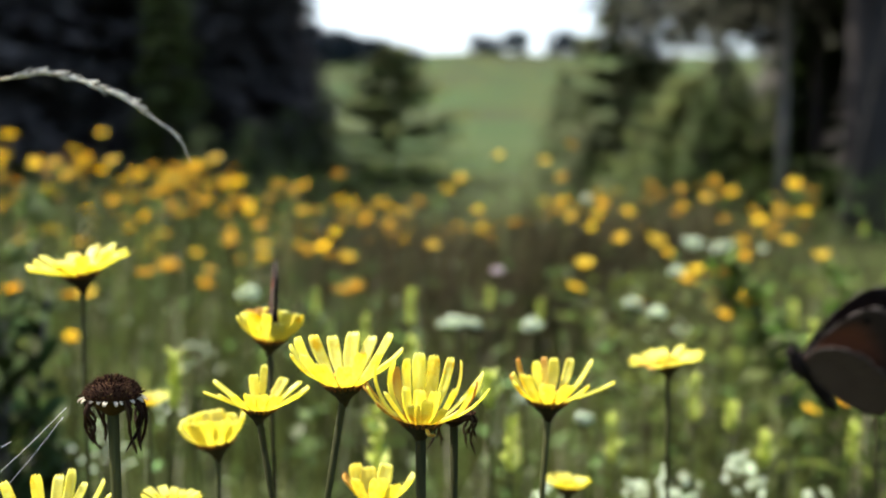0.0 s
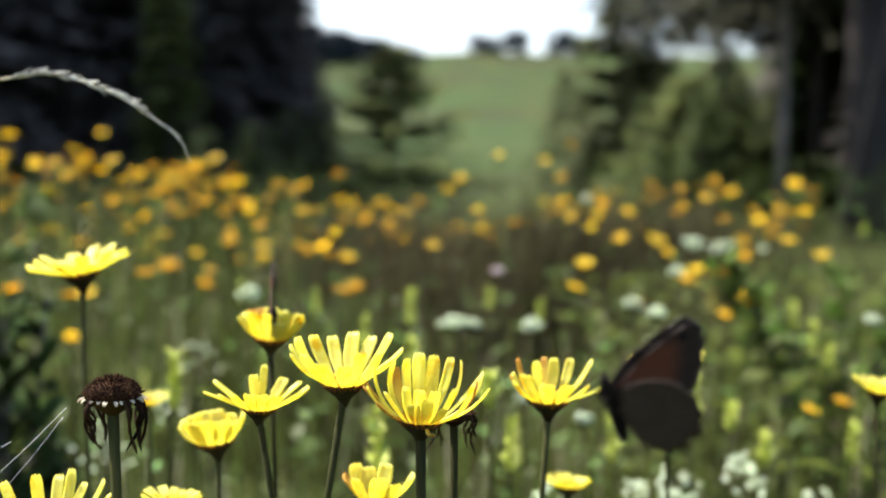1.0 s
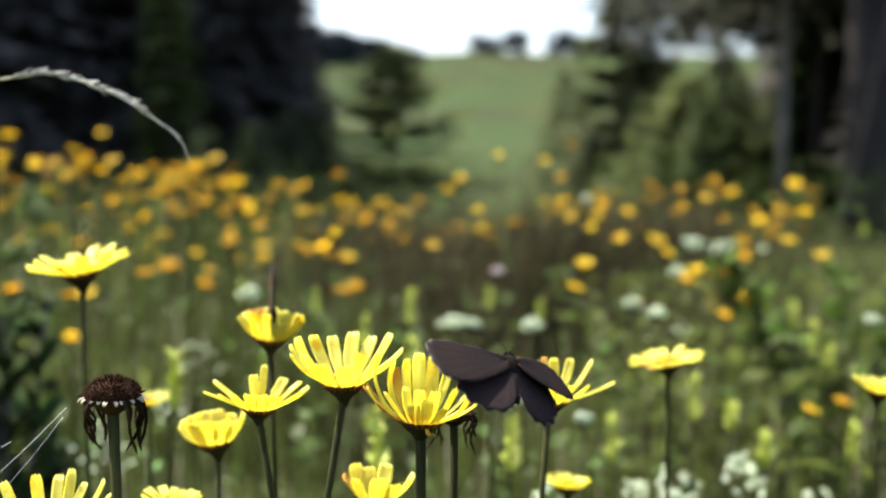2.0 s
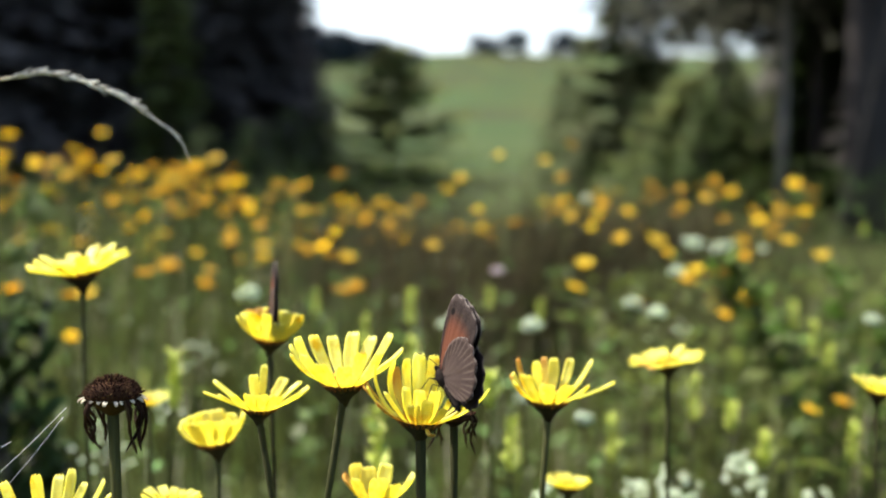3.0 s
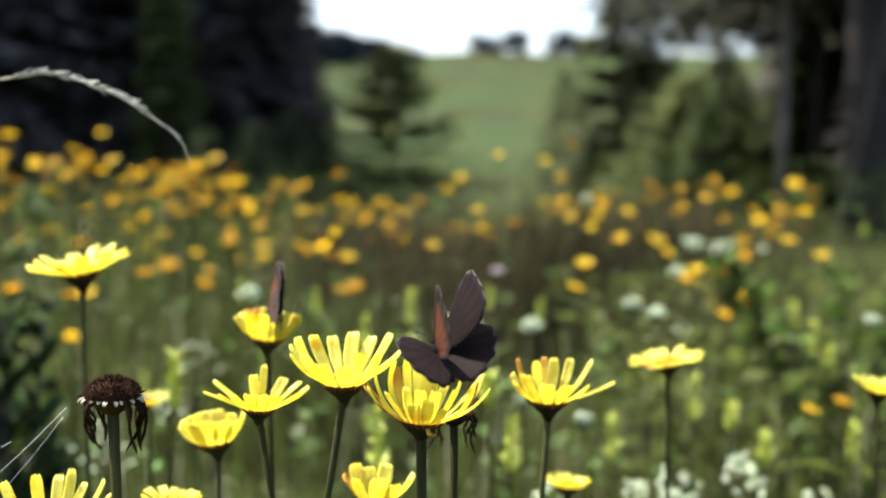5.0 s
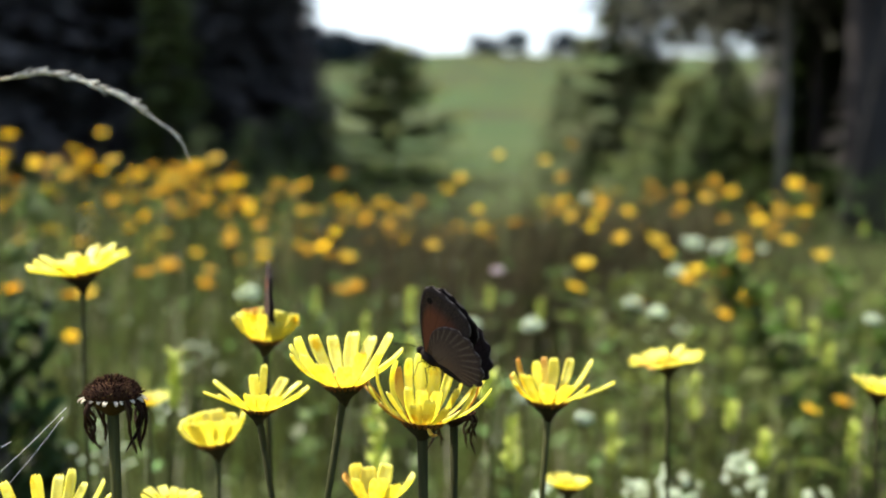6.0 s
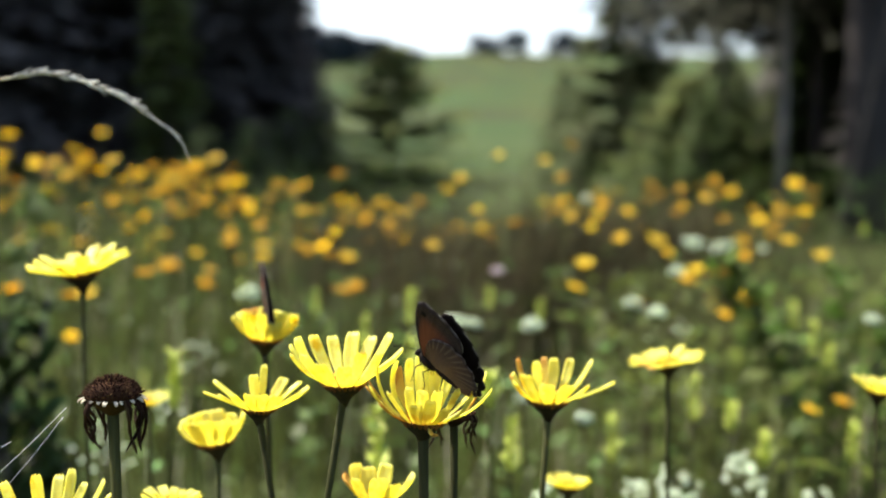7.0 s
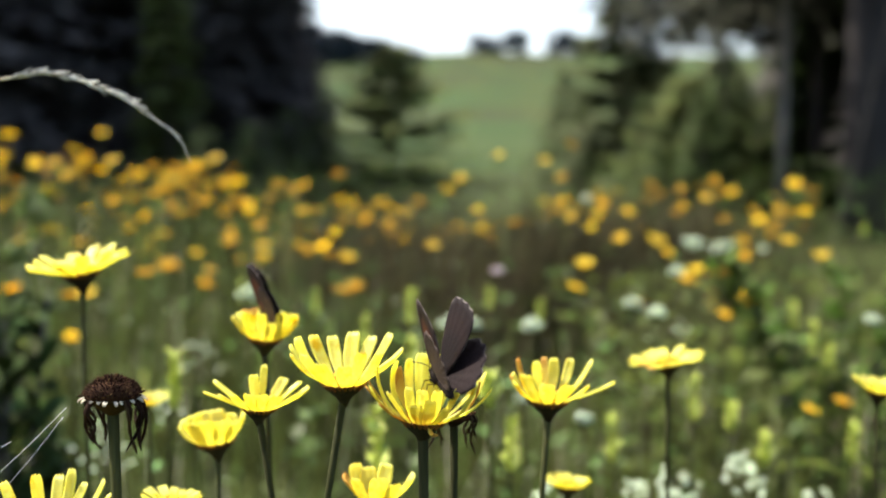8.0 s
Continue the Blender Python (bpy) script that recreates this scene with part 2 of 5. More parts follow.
    links.new(saw.outputs[0], relief.inputs["Height"])
    links.new(relief.outputs["Normal"], shader.inputs["Normal"])
    glow = nodes.new("ShaderNodeBsdfTranslucent")
    links.new(state[0], glow.inputs["Color"])
    blend = nodes.new("ShaderNodeMixShader")
    blend.inputs["Fac"].default_value = thin
    links.new(shader.outputs[0], blend.inputs[1])
    links.new(glow.outputs[0], blend.inputs[2])
    links.new(blend.outputs[0], out.inputs["Surface"])
    return m


FORE_TOP = wing_material("forewing_upper", (0.007, 0.0044, 0.0043), (0.0145, 0.0095, 0.0092), ((0.024, 0.011, 0.009), 0.55, 0.85, 0.3), thin=0.05, veins=0.08)
FORE_UNDER = wing_material("forewing_under", (0.024, 0.017, 0.015), (0.055, 0.038, 0.032), ((0.19, 0.06, 0.028), 0.12, 0.72, 0.68), (0.0178, 0.0038), veins=0.35)
HIND_TOP = wing_material("hindwing_upper", (0.011, 0.0072, 0.0072), (0.026, 0.0175, 0.0175), ((0.03, 0.019, 0.018), 0.5, 0.9, 0.3), thin=0.05, veins=0.08)
HIND_UNDER = wing_material("hindwing_under", (0.044, 0.028, 0.023), (0.085, 0.057, 0.047), None, None, (0.105, 0.074, 0.062), thin=0.2, veins=0.2, streaks=(0.34, 0.27, 0.23), cells=22.0)


# ---- mesh tools ----
class Geo:
    def __init__(self):
        self.v, self.f, self.m = [], [], []

    def add(self, verts, faces, slot=0):
        k = len(self.v)
        self.v.extend(verts)
        self.f.extend([tuple(i + k for i in face) for face in faces])
        self.m.extend([slot] * len(faces))

    def mesh(self, name, mats, smooth=True):
        me = bpy.data.meshes.new(name)
        me.from_pydata([tuple(p) for p in self.v], [], self.f)
        for m in mats if isinstance(mats, (list, tuple)) else [mats]:
            me.materials.append(m)
        me.polygons.foreach_set("material_index", self.m)
        me.polygons.foreach_set("use_smooth", [smooth] * len(self.f))
        me.update()
        return me


def part(name, geo, mats, parent=None, label="", smooth=True):
    ob = new(name, geo.mesh(name, mats, smooth))
    if parent:
        ob.parent = parent
    return tagged(ob, label)


def tube(geo, points, radii, sides=8, slot=0):
    points = [Vector(p) for p in points]
    n = len(points)
    verts, faces = [], []
    side = Vector((1, 0.03, 0.02))
    for i, p in enumerate(points):
        way = (points[min(i + 1, n - 1)] - points[max(i - 1, 0)]).normalized()
        side = (side - way * side.dot(way))
        if side.length < 1e-4:
            side = way.orthogonal()
        side.normalize()
        up = way.cross(side)
        r = radii[i] if isinstance(radii, (list, tuple)) else radii
        for k in range(sides):
            a = 2 * math.pi * k / sides
            verts.append(p + side * (math.cos(a) * r) + up * (math.sin(a) * r))
    for i in range(n - 1):
        for k in range(sides):
            j = (k + 1) % sides
            faces.append((i * sides + k, i * sides + j, (i + 1) * sides + j, (i + 1) * sides + k))
    faces.append(tuple(reversed(range(sides))))
    faces.append(tuple(range((n - 1) * sides, n * sides)))
    geo.add(verts, faces, slot)


def sheet(geo, grid, thick, top=0, under=0):
    """A thin closed shell over a grid of points."""
    n, m = len(grid), len(grid[0])
    up, down = [], []
    for i in range(n):
        for j in range(m):
            du = grid[min(i + 1, n - 1)][j] - grid[max(i - 1, 0)][j]
            dv = grid[i][min(j + 1, m - 1)] - grid[i][max(j - 1, 0)]
            nrm = du.cross(dv)
            nrm = nrm.normalized() if nrm.length > 1e-14 else Vector((0, 0, 1))
            up.append(grid[i][j] + nrm * thick / 2)
            down.append(grid[i][j] - nrm * thick / 2)
    q = n * m
    faces_up, faces_down, rim = [], [], []
    for i in range(n - 1):
        for j in range(m - 1):
            a, b, c, d = i * m + j, (i + 1) * m + j, (i + 1) * m + j + 1, i * m + j + 1
            faces_up.append((a, b, c, d))
            faces_down.append((q + d, q + c, q + b, q + a))
    edge = [j for j in range(m)] + [i * m + m - 1 for i in range(1, n)] + [(n - 1) * m + j for j in range(m - 2, -1, -1)] + [i * m for i in range(n - 2, 0, -1)]
    for a, b in zip(edge, edge[1:] + edge[:1]):
        rim.append((a, b, q + b, q + a))
    k = len(geo.f)
    geo.add(up + down, faces_up + faces_down + rim)
    for i in range(len(faces_up)):
        geo.m[k + i] = top
    for i in range(len(faces_up), len(faces_up) + len(faces_down) + len(rim)):
        geo.m[k + i] = under


def curve(points, steps):
    """A smooth line through a few points."""
    p = [Vector(q) for q in points]
    p = [p[0] * 2 - p[1]] + p + [p[-1] * 2 - p[-2]]
    out = []
    for s in range(steps + 1):
        u = s / steps * (len(p) - 3)
        i = min(int(u), len(p) - 4)
        t = u - i
        a, b, c, d = p[i:i + 4]
        out.append(0.5 * (2 * b + (c - a) * t + (2 * a - 5 * b + 4 * c - d) * t * t + (3 * b - a - 3 * c + d) * t ** 3))
    return out


def lathe(geo, profile, sides=16, slot=0, base=Matrix()):
    verts, faces = [], []
    for r, z in profile:
        for k in range(sides):
            a = 2 * math.pi * k / sides
            verts.append(base @ Vector((r * math.cos(a), r * math.sin(a), z)))
    for i in range(len(profile) - 1):
        for k in range(sides):
            j = (k + 1) % sides
            faces.append((i * sides + k, i * sides + j, (i + 1) * sides + j, (i + 1) * sides + k))
    faces.append(tuple(reversed(range(sides))))
    faces.append(tuple(range((len(profile) - 1) * sides, len(profile) * sides)))
    geo.add(verts, faces, slot)


def blob(geo, c, r, slot=0, stretch=1.0):
    """A small six-sided floret."""
    c = Vector(c)
    verts = [c + Vector((0, 0, r * stretch))]
    for k in range(5):
        a = k * 1.2566 + c.x * 900
        verts.append(c + Vector((r * math.cos(a), r * math.sin(a), 0)))
    verts.append(c - Vector((0, 0, r * stretch)))
    faces = []
    for k in range(5):
        j = (k + 1) % 5
        faces += [(0, 1 + k, 1 + j), (6, 1 + j, 1 + k)]
    geo.add(verts, faces, slot)


# ---- ground ----
def ground_height(x, y):
    z = 0.05 * max(0.0, y - 1.0)
    if y > 60:
        z += 0.0045 * (y - 60) * math.exp(-((x / y - 0.02) / 0.05) ** 2) * 0.6
        z += 0.00417 * min(y - 60, 290) ** 1.5
    if y > 350:
        z -= 0.12 * (y - 350)
    z += 0.012 * noise.noise((x * 0.8, y * 0.8, 0.0)) + 0.004 * min(y, 60) * noise.noise((x * 0.05, y * 0.05, 3.0))
    return z


def build_ground():
    ys = [-400, -120, -40, -12, -5, -2, -1] + [i * 0.25 for i in range(0, 40)] + [10 + i for i in range(0, 20)] + [30 + i * 6 for i in range(0, 55)] + [360, 380, 420, 520, 800, 1500]
    us = [i / 30 for i in range(-30, 31)]
    g, verts, faces = Geo(), [], []
    for y in ys:
        half = 6 + abs(y) * 1.1
        for u in us:
            x = half * u * (0.35 + 0.65 * abs(u))
            verts.append(Vector((x, y, ground_height(x, y))))
    m = len(us)
    for i in range(len(ys) - 1):
        for j in range(m - 1):
            faces.append((i * m + j, i * m + j + 1, (i + 1) * m + j + 1, (i + 1) * m + j))
    g.add(verts, faces)
    tagged(part("ground", g, SOIL), "rolling green meadow ground rising to a grassy hill", "ground", kind="structure")


build_ground()


# ---- grass ----
def grass_field(name, count, box, low, high, width, mat, seed, label, straw=0.0, hollow=None, brown=0.0, rounded=False):
    """Single blades over a stretch of meadow; hollow: a stretch inside it to leave out; rounded: thins out towards the rim."""
    rng = random.Random(seed)
    g = Geo()
    x0, x1, y0, y1 = box
    for _ in range(count):
        x, y = rng.uniform(x0, x1), rng.uniform(y0, y1)
        if hollow and hollow[0] < x < hollow[1] and hollow[2] < y < hollow[3]:
            continue
        if rounded and (2 * (x - x0) / (x1 - x0) - 1) ** 2 + (2 * (y - y0) / (y1 - y0) - 1) ** 2 > rng.uniform(0.5, 1.15):
            continue
        tuft = noise.noise((x * 2.6, y * 2.6, 4.0)) + 0.5 * noise.noise((x * 7.0, y * 7.0, 9.0))
        if tuft < rng.uniform(-0.35, 0.35):
            continue
        if 0.5 < y < 1.7 and -0.55 * y < x < -0.06 * y and rng.random() < 0.5:
            continue
        z = ground_height(x, y)
        u = x / max(y, 0.5)
        if y > 3.8 and u > -0.11:
            if rng.random() < 0.5:
                continue
            low_h, high_h = low * 0.3, high * 0.34
        else:
            low_h, high_h = low, high
        h = rng.uniform(low_h, high_h) * (0.8 + 0.4 * noise.noise((x * 1.3, y * 1.3, 7.0)))
        a = rng.uniform(0, 6.283)
        lean = rng.uniform(0.03, 0.4) * h
        w = width * rng.uniform(0.6, 1.3)
        dx, dy = math.cos(a) * lean, math.sin(a) * lean
        b = rng.uniform(0, 6.283)
        sx, sy = math.cos(b) * w, math.sin(b) * w
        k = len(g.v)
        for s, wide in ((0, 1.0), (0.45, 0.9), (0.8, 0.6)):
            px, py, pz = x + dx * s * s, y + dy * s * s, z - 0.01 + h * (s - 0.36 * s * s * lean / h)
            g.v += [(px - sx * wide, py - sy * wide, pz), (px + sx * wide, py + sy * wide, pz)]
        g.v.append((x + dx, y + dy, z + h * (1 - 0.36 * lean / h)))
        die = rng.random()
        dry = 0.75 if 2.4 < y < 3.9 and -0.07 < u < 0.2 else brown * 0.1 if u < -0.12 and y > 1.8 else brown
        slot = 1 if die < straw else 2 if die < straw + dry else 0
        for f in ((0, 1, 3, 2), (2, 3, 5, 4), (4, 5, 6)):
            g.f.append(tuple(i + k for i in f))
            g.m.append(slot)
    tagged(part(name, g, [mat, STRAW, DRY_STEM]), label, "grass", kind="stuff")


NEAR, MID, WIDE = (-1.4, 1.4, -1.0, 2.6), (-3.4, 3.4, -3.0, 8.0), (-14, 14, -10, 30)
grass_field("meadow_grass", 34000, NEAR, 0.3, 0.46, 0.0016, GRASS, 1, "tall green meadow grass with thin blades", 0.06, None, 0.16)
grass_field("meadow_grass_beyond", 56000, MID, 0.34, 0.5, 0.0028, GRASS, 2, "tall green meadow grass behind the flowers", 0.05, NEAR, 0.4)
grass_field("dry_stems", 13000, (-0.45, 0.9, 2.3, 3.9), 0.36, 0.64, 0.0034, DRY_STEM, 8, "dark brown dry stems between the flowers", rounded=True)
grass_field("hill_grass", 50000, WIDE, 0.08, 0.22, 0.012, GRASS_FAR, 3, "sunlit grass of the clearing", 0.03, MID)


def leaf_scatter(name, count, box, low, high, size, seed, label, hollow=None, mat=LEAF):
    """Small folded herb leaves among the grass."""
    rng = random.Random(seed)
    g = Geo()
    x0, x1, y0, y1 = box
    for _ in range(count):
        x, y = rng.uniform(x0, x1), rng.uniform(y0, y1)
        if hollow and hollow[0] < x < hollow[1] and hollow[2] < y < hollow[3]:
            continue
        tuft = noise.noise((x * 3.1, y * 3.1, 14.0)) + 0.6 * noise.noise((x * 8.0, y * 8.0, 19.0))
        if tuft < rng.uniform(-0.25, 0.4):
            continue
        if 0.5 < y < 1.7 and -0.55 * y < x < -0.06 * y and rng.random() < 0.65:
            continue
        if 2.1 < y < 3.6 and -0.1 * y < x < 0.17 * y and rng.random() < 0.6:
            continue
        z = ground_height(x, y) + low + (high - low) * math.sqrt(rng.random())
        a, rise = rng.uniform(0, 6.283), rng.uniform(-0.5, 0.7)
        way = Vector((math.cos(a) * math.cos(rise), math.sin(a) * math.cos(rise), math.sin(rise)))
        side = way.cross(Vector((rng.uniform(-0.3, 0.3), rng.uniform(-0.3, 0.3), 1))).normalized()
        up = side.cross(way)
        s = size * rng.uniform(0.5, 1.4)
        p = Vector((x, y, z))
        w = s * rng.uniform(0.16, 0.3)
        k = len(g.v)
        g.v += [p, p + way * s * 0.45 + side * w + up * w * 0.35, p + way * s - up * s * 0.12, p + way * s * 0.45 - side * w + up * w * 0.35, p + way * s * 0.5]
        for f in ((0, 4, 1), (1, 4, 2), (2, 4, 3), (3, 4, 0)):
            g.f.append(tuple(i + k for i in f))
            g.m.append(0)
    tagged(part(name, g, mat), label, "leaves", kind="stuff")


leaf_scatter("herb_leaves", 20000, NEAR, 0.04, 0.42, 0.02, 5, "small green herb leaves among the grass")
leaf_scatter("herb_leaves_beyond", 24000, MID, 0.05, 0.46, 0.028, 6, "green herb leaves in the meadow behind", NEAR)
leaf_scatter("herb_leaves_by_the_bush", 5000, (0.2, 1.0, 0.8, 2.2), 0.1, 0.42, 0.03, 7, "bright green herb leaves beside the bush", None, FRESH_LEAF)


# ---- yellow flowers ----
def petal_grid(az, e0, e1, length, width, r0, z0, rng, twist=0.0, kink=0.0, segs=8, cols=5):
    out = Vector((math.cos(az), math.sin(az), 0))
    side = Vector((-math.sin(az), math.cos(az), 0))
    p = out * r0 + Vector((0, 0, z0))
    grid = []
    for i in range(segs + 1):
        s = i / segs
        e = radians(e0 + (e1 - e0) * s + kink * math.sin(s * 6.0))
        way = out * math.cos(e) + Vector((0, 0, math.sin(e)))
        nrm = -out * math.sin(e) + Vector((0, 0, math.cos(e)))
        tw = twist * s
        sd = side * math.cos(tw) + nrm * math.sin(tw)
        up = nrm * math.cos(tw) - side * math.sin(tw)
        if cols > 5:
            w = width * (0.42 + 0.58 * min(1.0, s / 0.5)) * (1.0 if s < 0.86 else 1 - 0.2 * ((s - 0.86) / 0.14) ** 2)
        else:
            w = width * (0.45 + 0.55 * min(1.0, s / 0.35)) * (1.0 if s < 0.7 else math.sqrt(1 - 0.46 * ((s - 0.7) / 0.3) ** 2))
        row = []
        for j in range(cols):
            u = j / (cols - 1) * 2 - 1
            tooth = 0.0
            ridge = 0.0
            if cols > 5:
                ridge = 0.07 * w * math.cos(u * 3 * math.pi) * min(1.0, s * 3)
                if i == segs:
                    tooth = (-0.035, 0.01, -0.03, 0.018, -0.028, 0.006, -0.04)[j] * length
            elif i == segs:
                tooth = (-0.05, 0.004, -0.008, 0.012, -0.04)[j] * length
            row.append(p + sd * (u * w / 2) + up * ((0.14 if cols > 5 else 0.22) * w * u * u - 0.05 * w + ridge) + way * tooth)
        grid.append(row)
        p = p + way * (length / segs)
    return grid


def stem_line(root, head, bend, steps=12):
    a, b = Vector(root), Vector(head)
    mid = (a + b) / 2 + Vector(bend)
    return [a * (1 - t) ** 2 + mid * 2 * t * (1 - t) + b * t * t for t in [i / steps for i in range(steps + 1)]]


def daisy(head, petals, lean=(0, 0), bend=(0, 0, 0), foot=(0, 0), size=1.0, seed=0, label="", aged=(), stem_r=0.00092, group="meadow flowers", leaves=2):
    """A flower: head is where the stem meets the cup; petals are rows of bearing, first and last rise, length, width."""
    rng = random.Random(seed)
    head = Vector(head)
    fx, fy = head.x + foot[0], head.y + foot[1]
    root = Vector((fx, fy, ground_height(fx, fy)))
    top = new("yellow_flower")
    top.location = root
    tagged(top, label or "bright yellow daisy-like flower on a thin green stem", "flower", group)
    h = head - root
    tilt = Euler((radians(lean[0]), radians(lean[1]), 0)).to_matrix().to_4x4()
    base = Matrix.Translation(h) @ tilt
    g = Geo()
    line = stem_line((0, 0, -0.01), h, bend)
    rad = [stem_r * (1.25 - 0.25 * i / 12) for i in range(13)]
    rad[-1] = stem_r * 1.35
    tube(g, line, rad, 8)
    stem = part("stem", g, STEM, top)
    for k in range(leaves):
        g = Geo()
        p = line[3 + 3 * k]
        az = rng.uniform(0, 6.28)
        sheet(g, [[p + v for v in row] for row in petal_grid(az, 55, 5, 0.05, 0.007, 0.0005, 0, rng)], 0.0003)
        part("leaf", g, LEAF, stem)
    g = Geo()
    k = size
    lathe(g, [(0.0011 * k, -0.0042 * k), (0.0017 * k, -0.0026 * k), (0.0028 * k, -0.0008 * k), (0.005 * k, 0.0012 * k), (0.0067 * k, 0.0036 * k), (0.0058 * k, 0.0042 * k)], 20, base=base)
    for i in range(26):
        a = i * 2.39996
        up = 0.25 + 0.75 * (i / 26)
        r = 0.0022 + 0.0048 * up
        grid = petal_grid(a, 48, 40, 0.0032 * k, 0.0018 * k, r * k * 0.82, (-0.0002 + 0.0024 * up) * k, rng, segs=3)
        sheet(g, [[base @ v for v in row] for row in grid], 0.0002)
    part("involucre", g, INVOLUCRE, top, "dark cone of bracts")
    g = Geo()
    for i in range(22):
        grid = petal_grid(i * 0.2856, 52, 30, 0.0026 * k, 0.0016 * k, 0.0062 * k, (0.0024 + rng.uniform(-0.0003, 0.0003)) * k, rng, segs=3)
        sheet(g, [[base @ v for v in row] for row in grid], 0.0002)
    part("inner_bract", g, RUST, top, "rust-brown rim of inner bracts")
    g = Geo()
    lathe(g, [(0.0055 * k, 0.0036 * k), (0.005 * k, 0.0052 * k), (0.003 * k, 0.006 * k), (0.0005 * k, 0.0063 * k)], 16, base=base)
    for i in range(120):
        a, r = i * 2.39996, 0.0056 * k * math.sqrt(i / 120)
        blob(g, base @ Vector((r * math.cos(a), r * math.sin(a), 0.0063 * k - 0.002 * k * (i / 120) ** 2)), 0.00048 * k, stretch=2.2)
    part("disc", g, DISC, top, "golden disc of tiny florets")
    for n, row in enumerate(petals):
        az, e0, e1, length, width = row[:5]
        twist = row[5] if len(row) > 5 else rng.uniform(-0.25, 0.25)
        g = Geo()
        grid = petal_grid(radians(az), e0, e1, length * k, width * k, 0.0058 * k, 0.0037 * k, rng, twist, rng.uniform(-7, 7), 8, 7)
        sheet(g, [[base @ v for v in r] for r in grid], 0.00022)
        ray = part("petal", g, PETAL_RUSTY if n in aged else PETAL_RAY, top)
        layer = ray.data.uv_layers.new(name="along")
        for loop in ray.data.loops:
            layer.data[loop.index].uv = (0.5, (loop.vertex_index % 63) // 7 / 8)
    return top


def ring(n, e0, e1, length, width, seed, start=0.0, gaps=()):
    """An even ring of petals with natural scatter."""
    rng = random.Random(seed)
    rows = []
    for i in range(n):
        if i in gaps:
            continue
        rows.append((start + 360 * i / n + rng.uniform(-6, 6), e0 + rng.uniform(-9, 9), e1 + rng.uniform(-14, 14),
                     length * rng.uniform(0.88, 1.08), width * rng.uniform(0.85, 1.15)))
    return rows


main_flower = daisy((-0.0067, 0.3567, 0.5474), [
    (268, 58, 82, 0.0138, 0.0042), (246, 52, 84, 0.0148, 0.0038), (292, 54, 76, 0.0142, 0.004), (312, 40, 72, 0.017, 0.003), (226, 42, 58, 0.0155, 0.003),
    (204, 30, 62, 0.0182, 0.0026), (187, 28, 70, 0.0178, 0.002), (166, 24, 104, 0.021, 0.003), (148, 40, 118, 0.0205, 0.0026),
    (330, 28, 76, 0.0205, 0.0026), (346, 20, 60, 0.0208, 0.0024), (2, 24, 84, 0.0225, 0.0022), (16, 30, 66, 0.0212, 0.0024), (30, 40, 98, 0.0215, 0.0022),
    (52, 54, 76, 0.0208, 0.0034), (72, 60, 92, 0.0205, 0.0042), (96, 60, 88, 0.0208, 0.0046), (118, 54, 96, 0.0195, 0.0034), (134, 48, 86, 0.0175, 0.0036),
    (258, 46, 60, 0.0102, 0.004), (281, 48, 70, 0.0115, 0.0038), (302, 36, 50, 0.0108, 0.0032), (322, 22, 64, 0.0165, 0.0022), (214, 26, 46, 0.0135, 0.0024),
    (288, -50, 50, 0.0085, 0.0018), (195, 30, 56, 0.0178, 0.0018), (356, 16, 92, 0.0195, 0.0018)],
    (4, 2), (0.004, 0, 0), (0.0, 0.0), 0.92, 11, "open yellow daisy-like flower with narrow upcurved rays", (6, 18, 24, 25, 26, 23), 0.0012)
daisy((-0.0305, 0.3722, 0.556), ring(15, 36, 56, 0.0182, 0.0048, 57, 9), (6, 0), (-0.034, 0, 0), (-0.03, 0.01), 0.93, 21,
      "bright yellow daisy-like flower with cupped rays")
daisy((-0.0605, 0.3966, 0.5443), [(184, 18, 24, 0.0185, 0.0046), (162, 28, 36, 0.0185, 0.006), (205, 30, 34, 0.0135, 0.005), (88, 66, 80, 0.0172, 0.0032),
      (112, 60, 72, 0.0132, 0.0042), (55, 44, 50, 0.0145, 0.0054), (32, 34, 38, 0.0165, 0.006), (12, 28, 34, 0.0175, 0.006), (345, 30, 36, 0.0155, 0.0056),
      (312, 40, 50, 0.0118, 0.0056), (285, 48, 60, 0.0108, 0.0056), (258, 50, 62, 0.0108, 0.0056), (228, 40, 48, 0.0118, 0.0054)], (4, 2), (0.03, 0, 0), (0.03, 0.01), 0.78, 22,
      "yellow daisy-like flower with a few missing rays")
perch_flower = daisy((-0.0672, 0.4674, 0.5577), ring(17, 44, 68, 0.0146, 0.0064, 23, 12), (2, 4), (0.006, 0, 0), (0.005, 0.01), 0.88, 23,
      "yellow daisy-like flower carrying a resting butterfly", (5, 6))
daisy((-0.0852, 0.4554, 0.5198), ring(11, 46, 74, 0.0122, 0.0092, 24, 0, (1,)), (2, -8), (0.004, 0, 0), (0.0, 0.01), 0.95, 24,
      "half-open yellow daisy-like flower with broad rays")
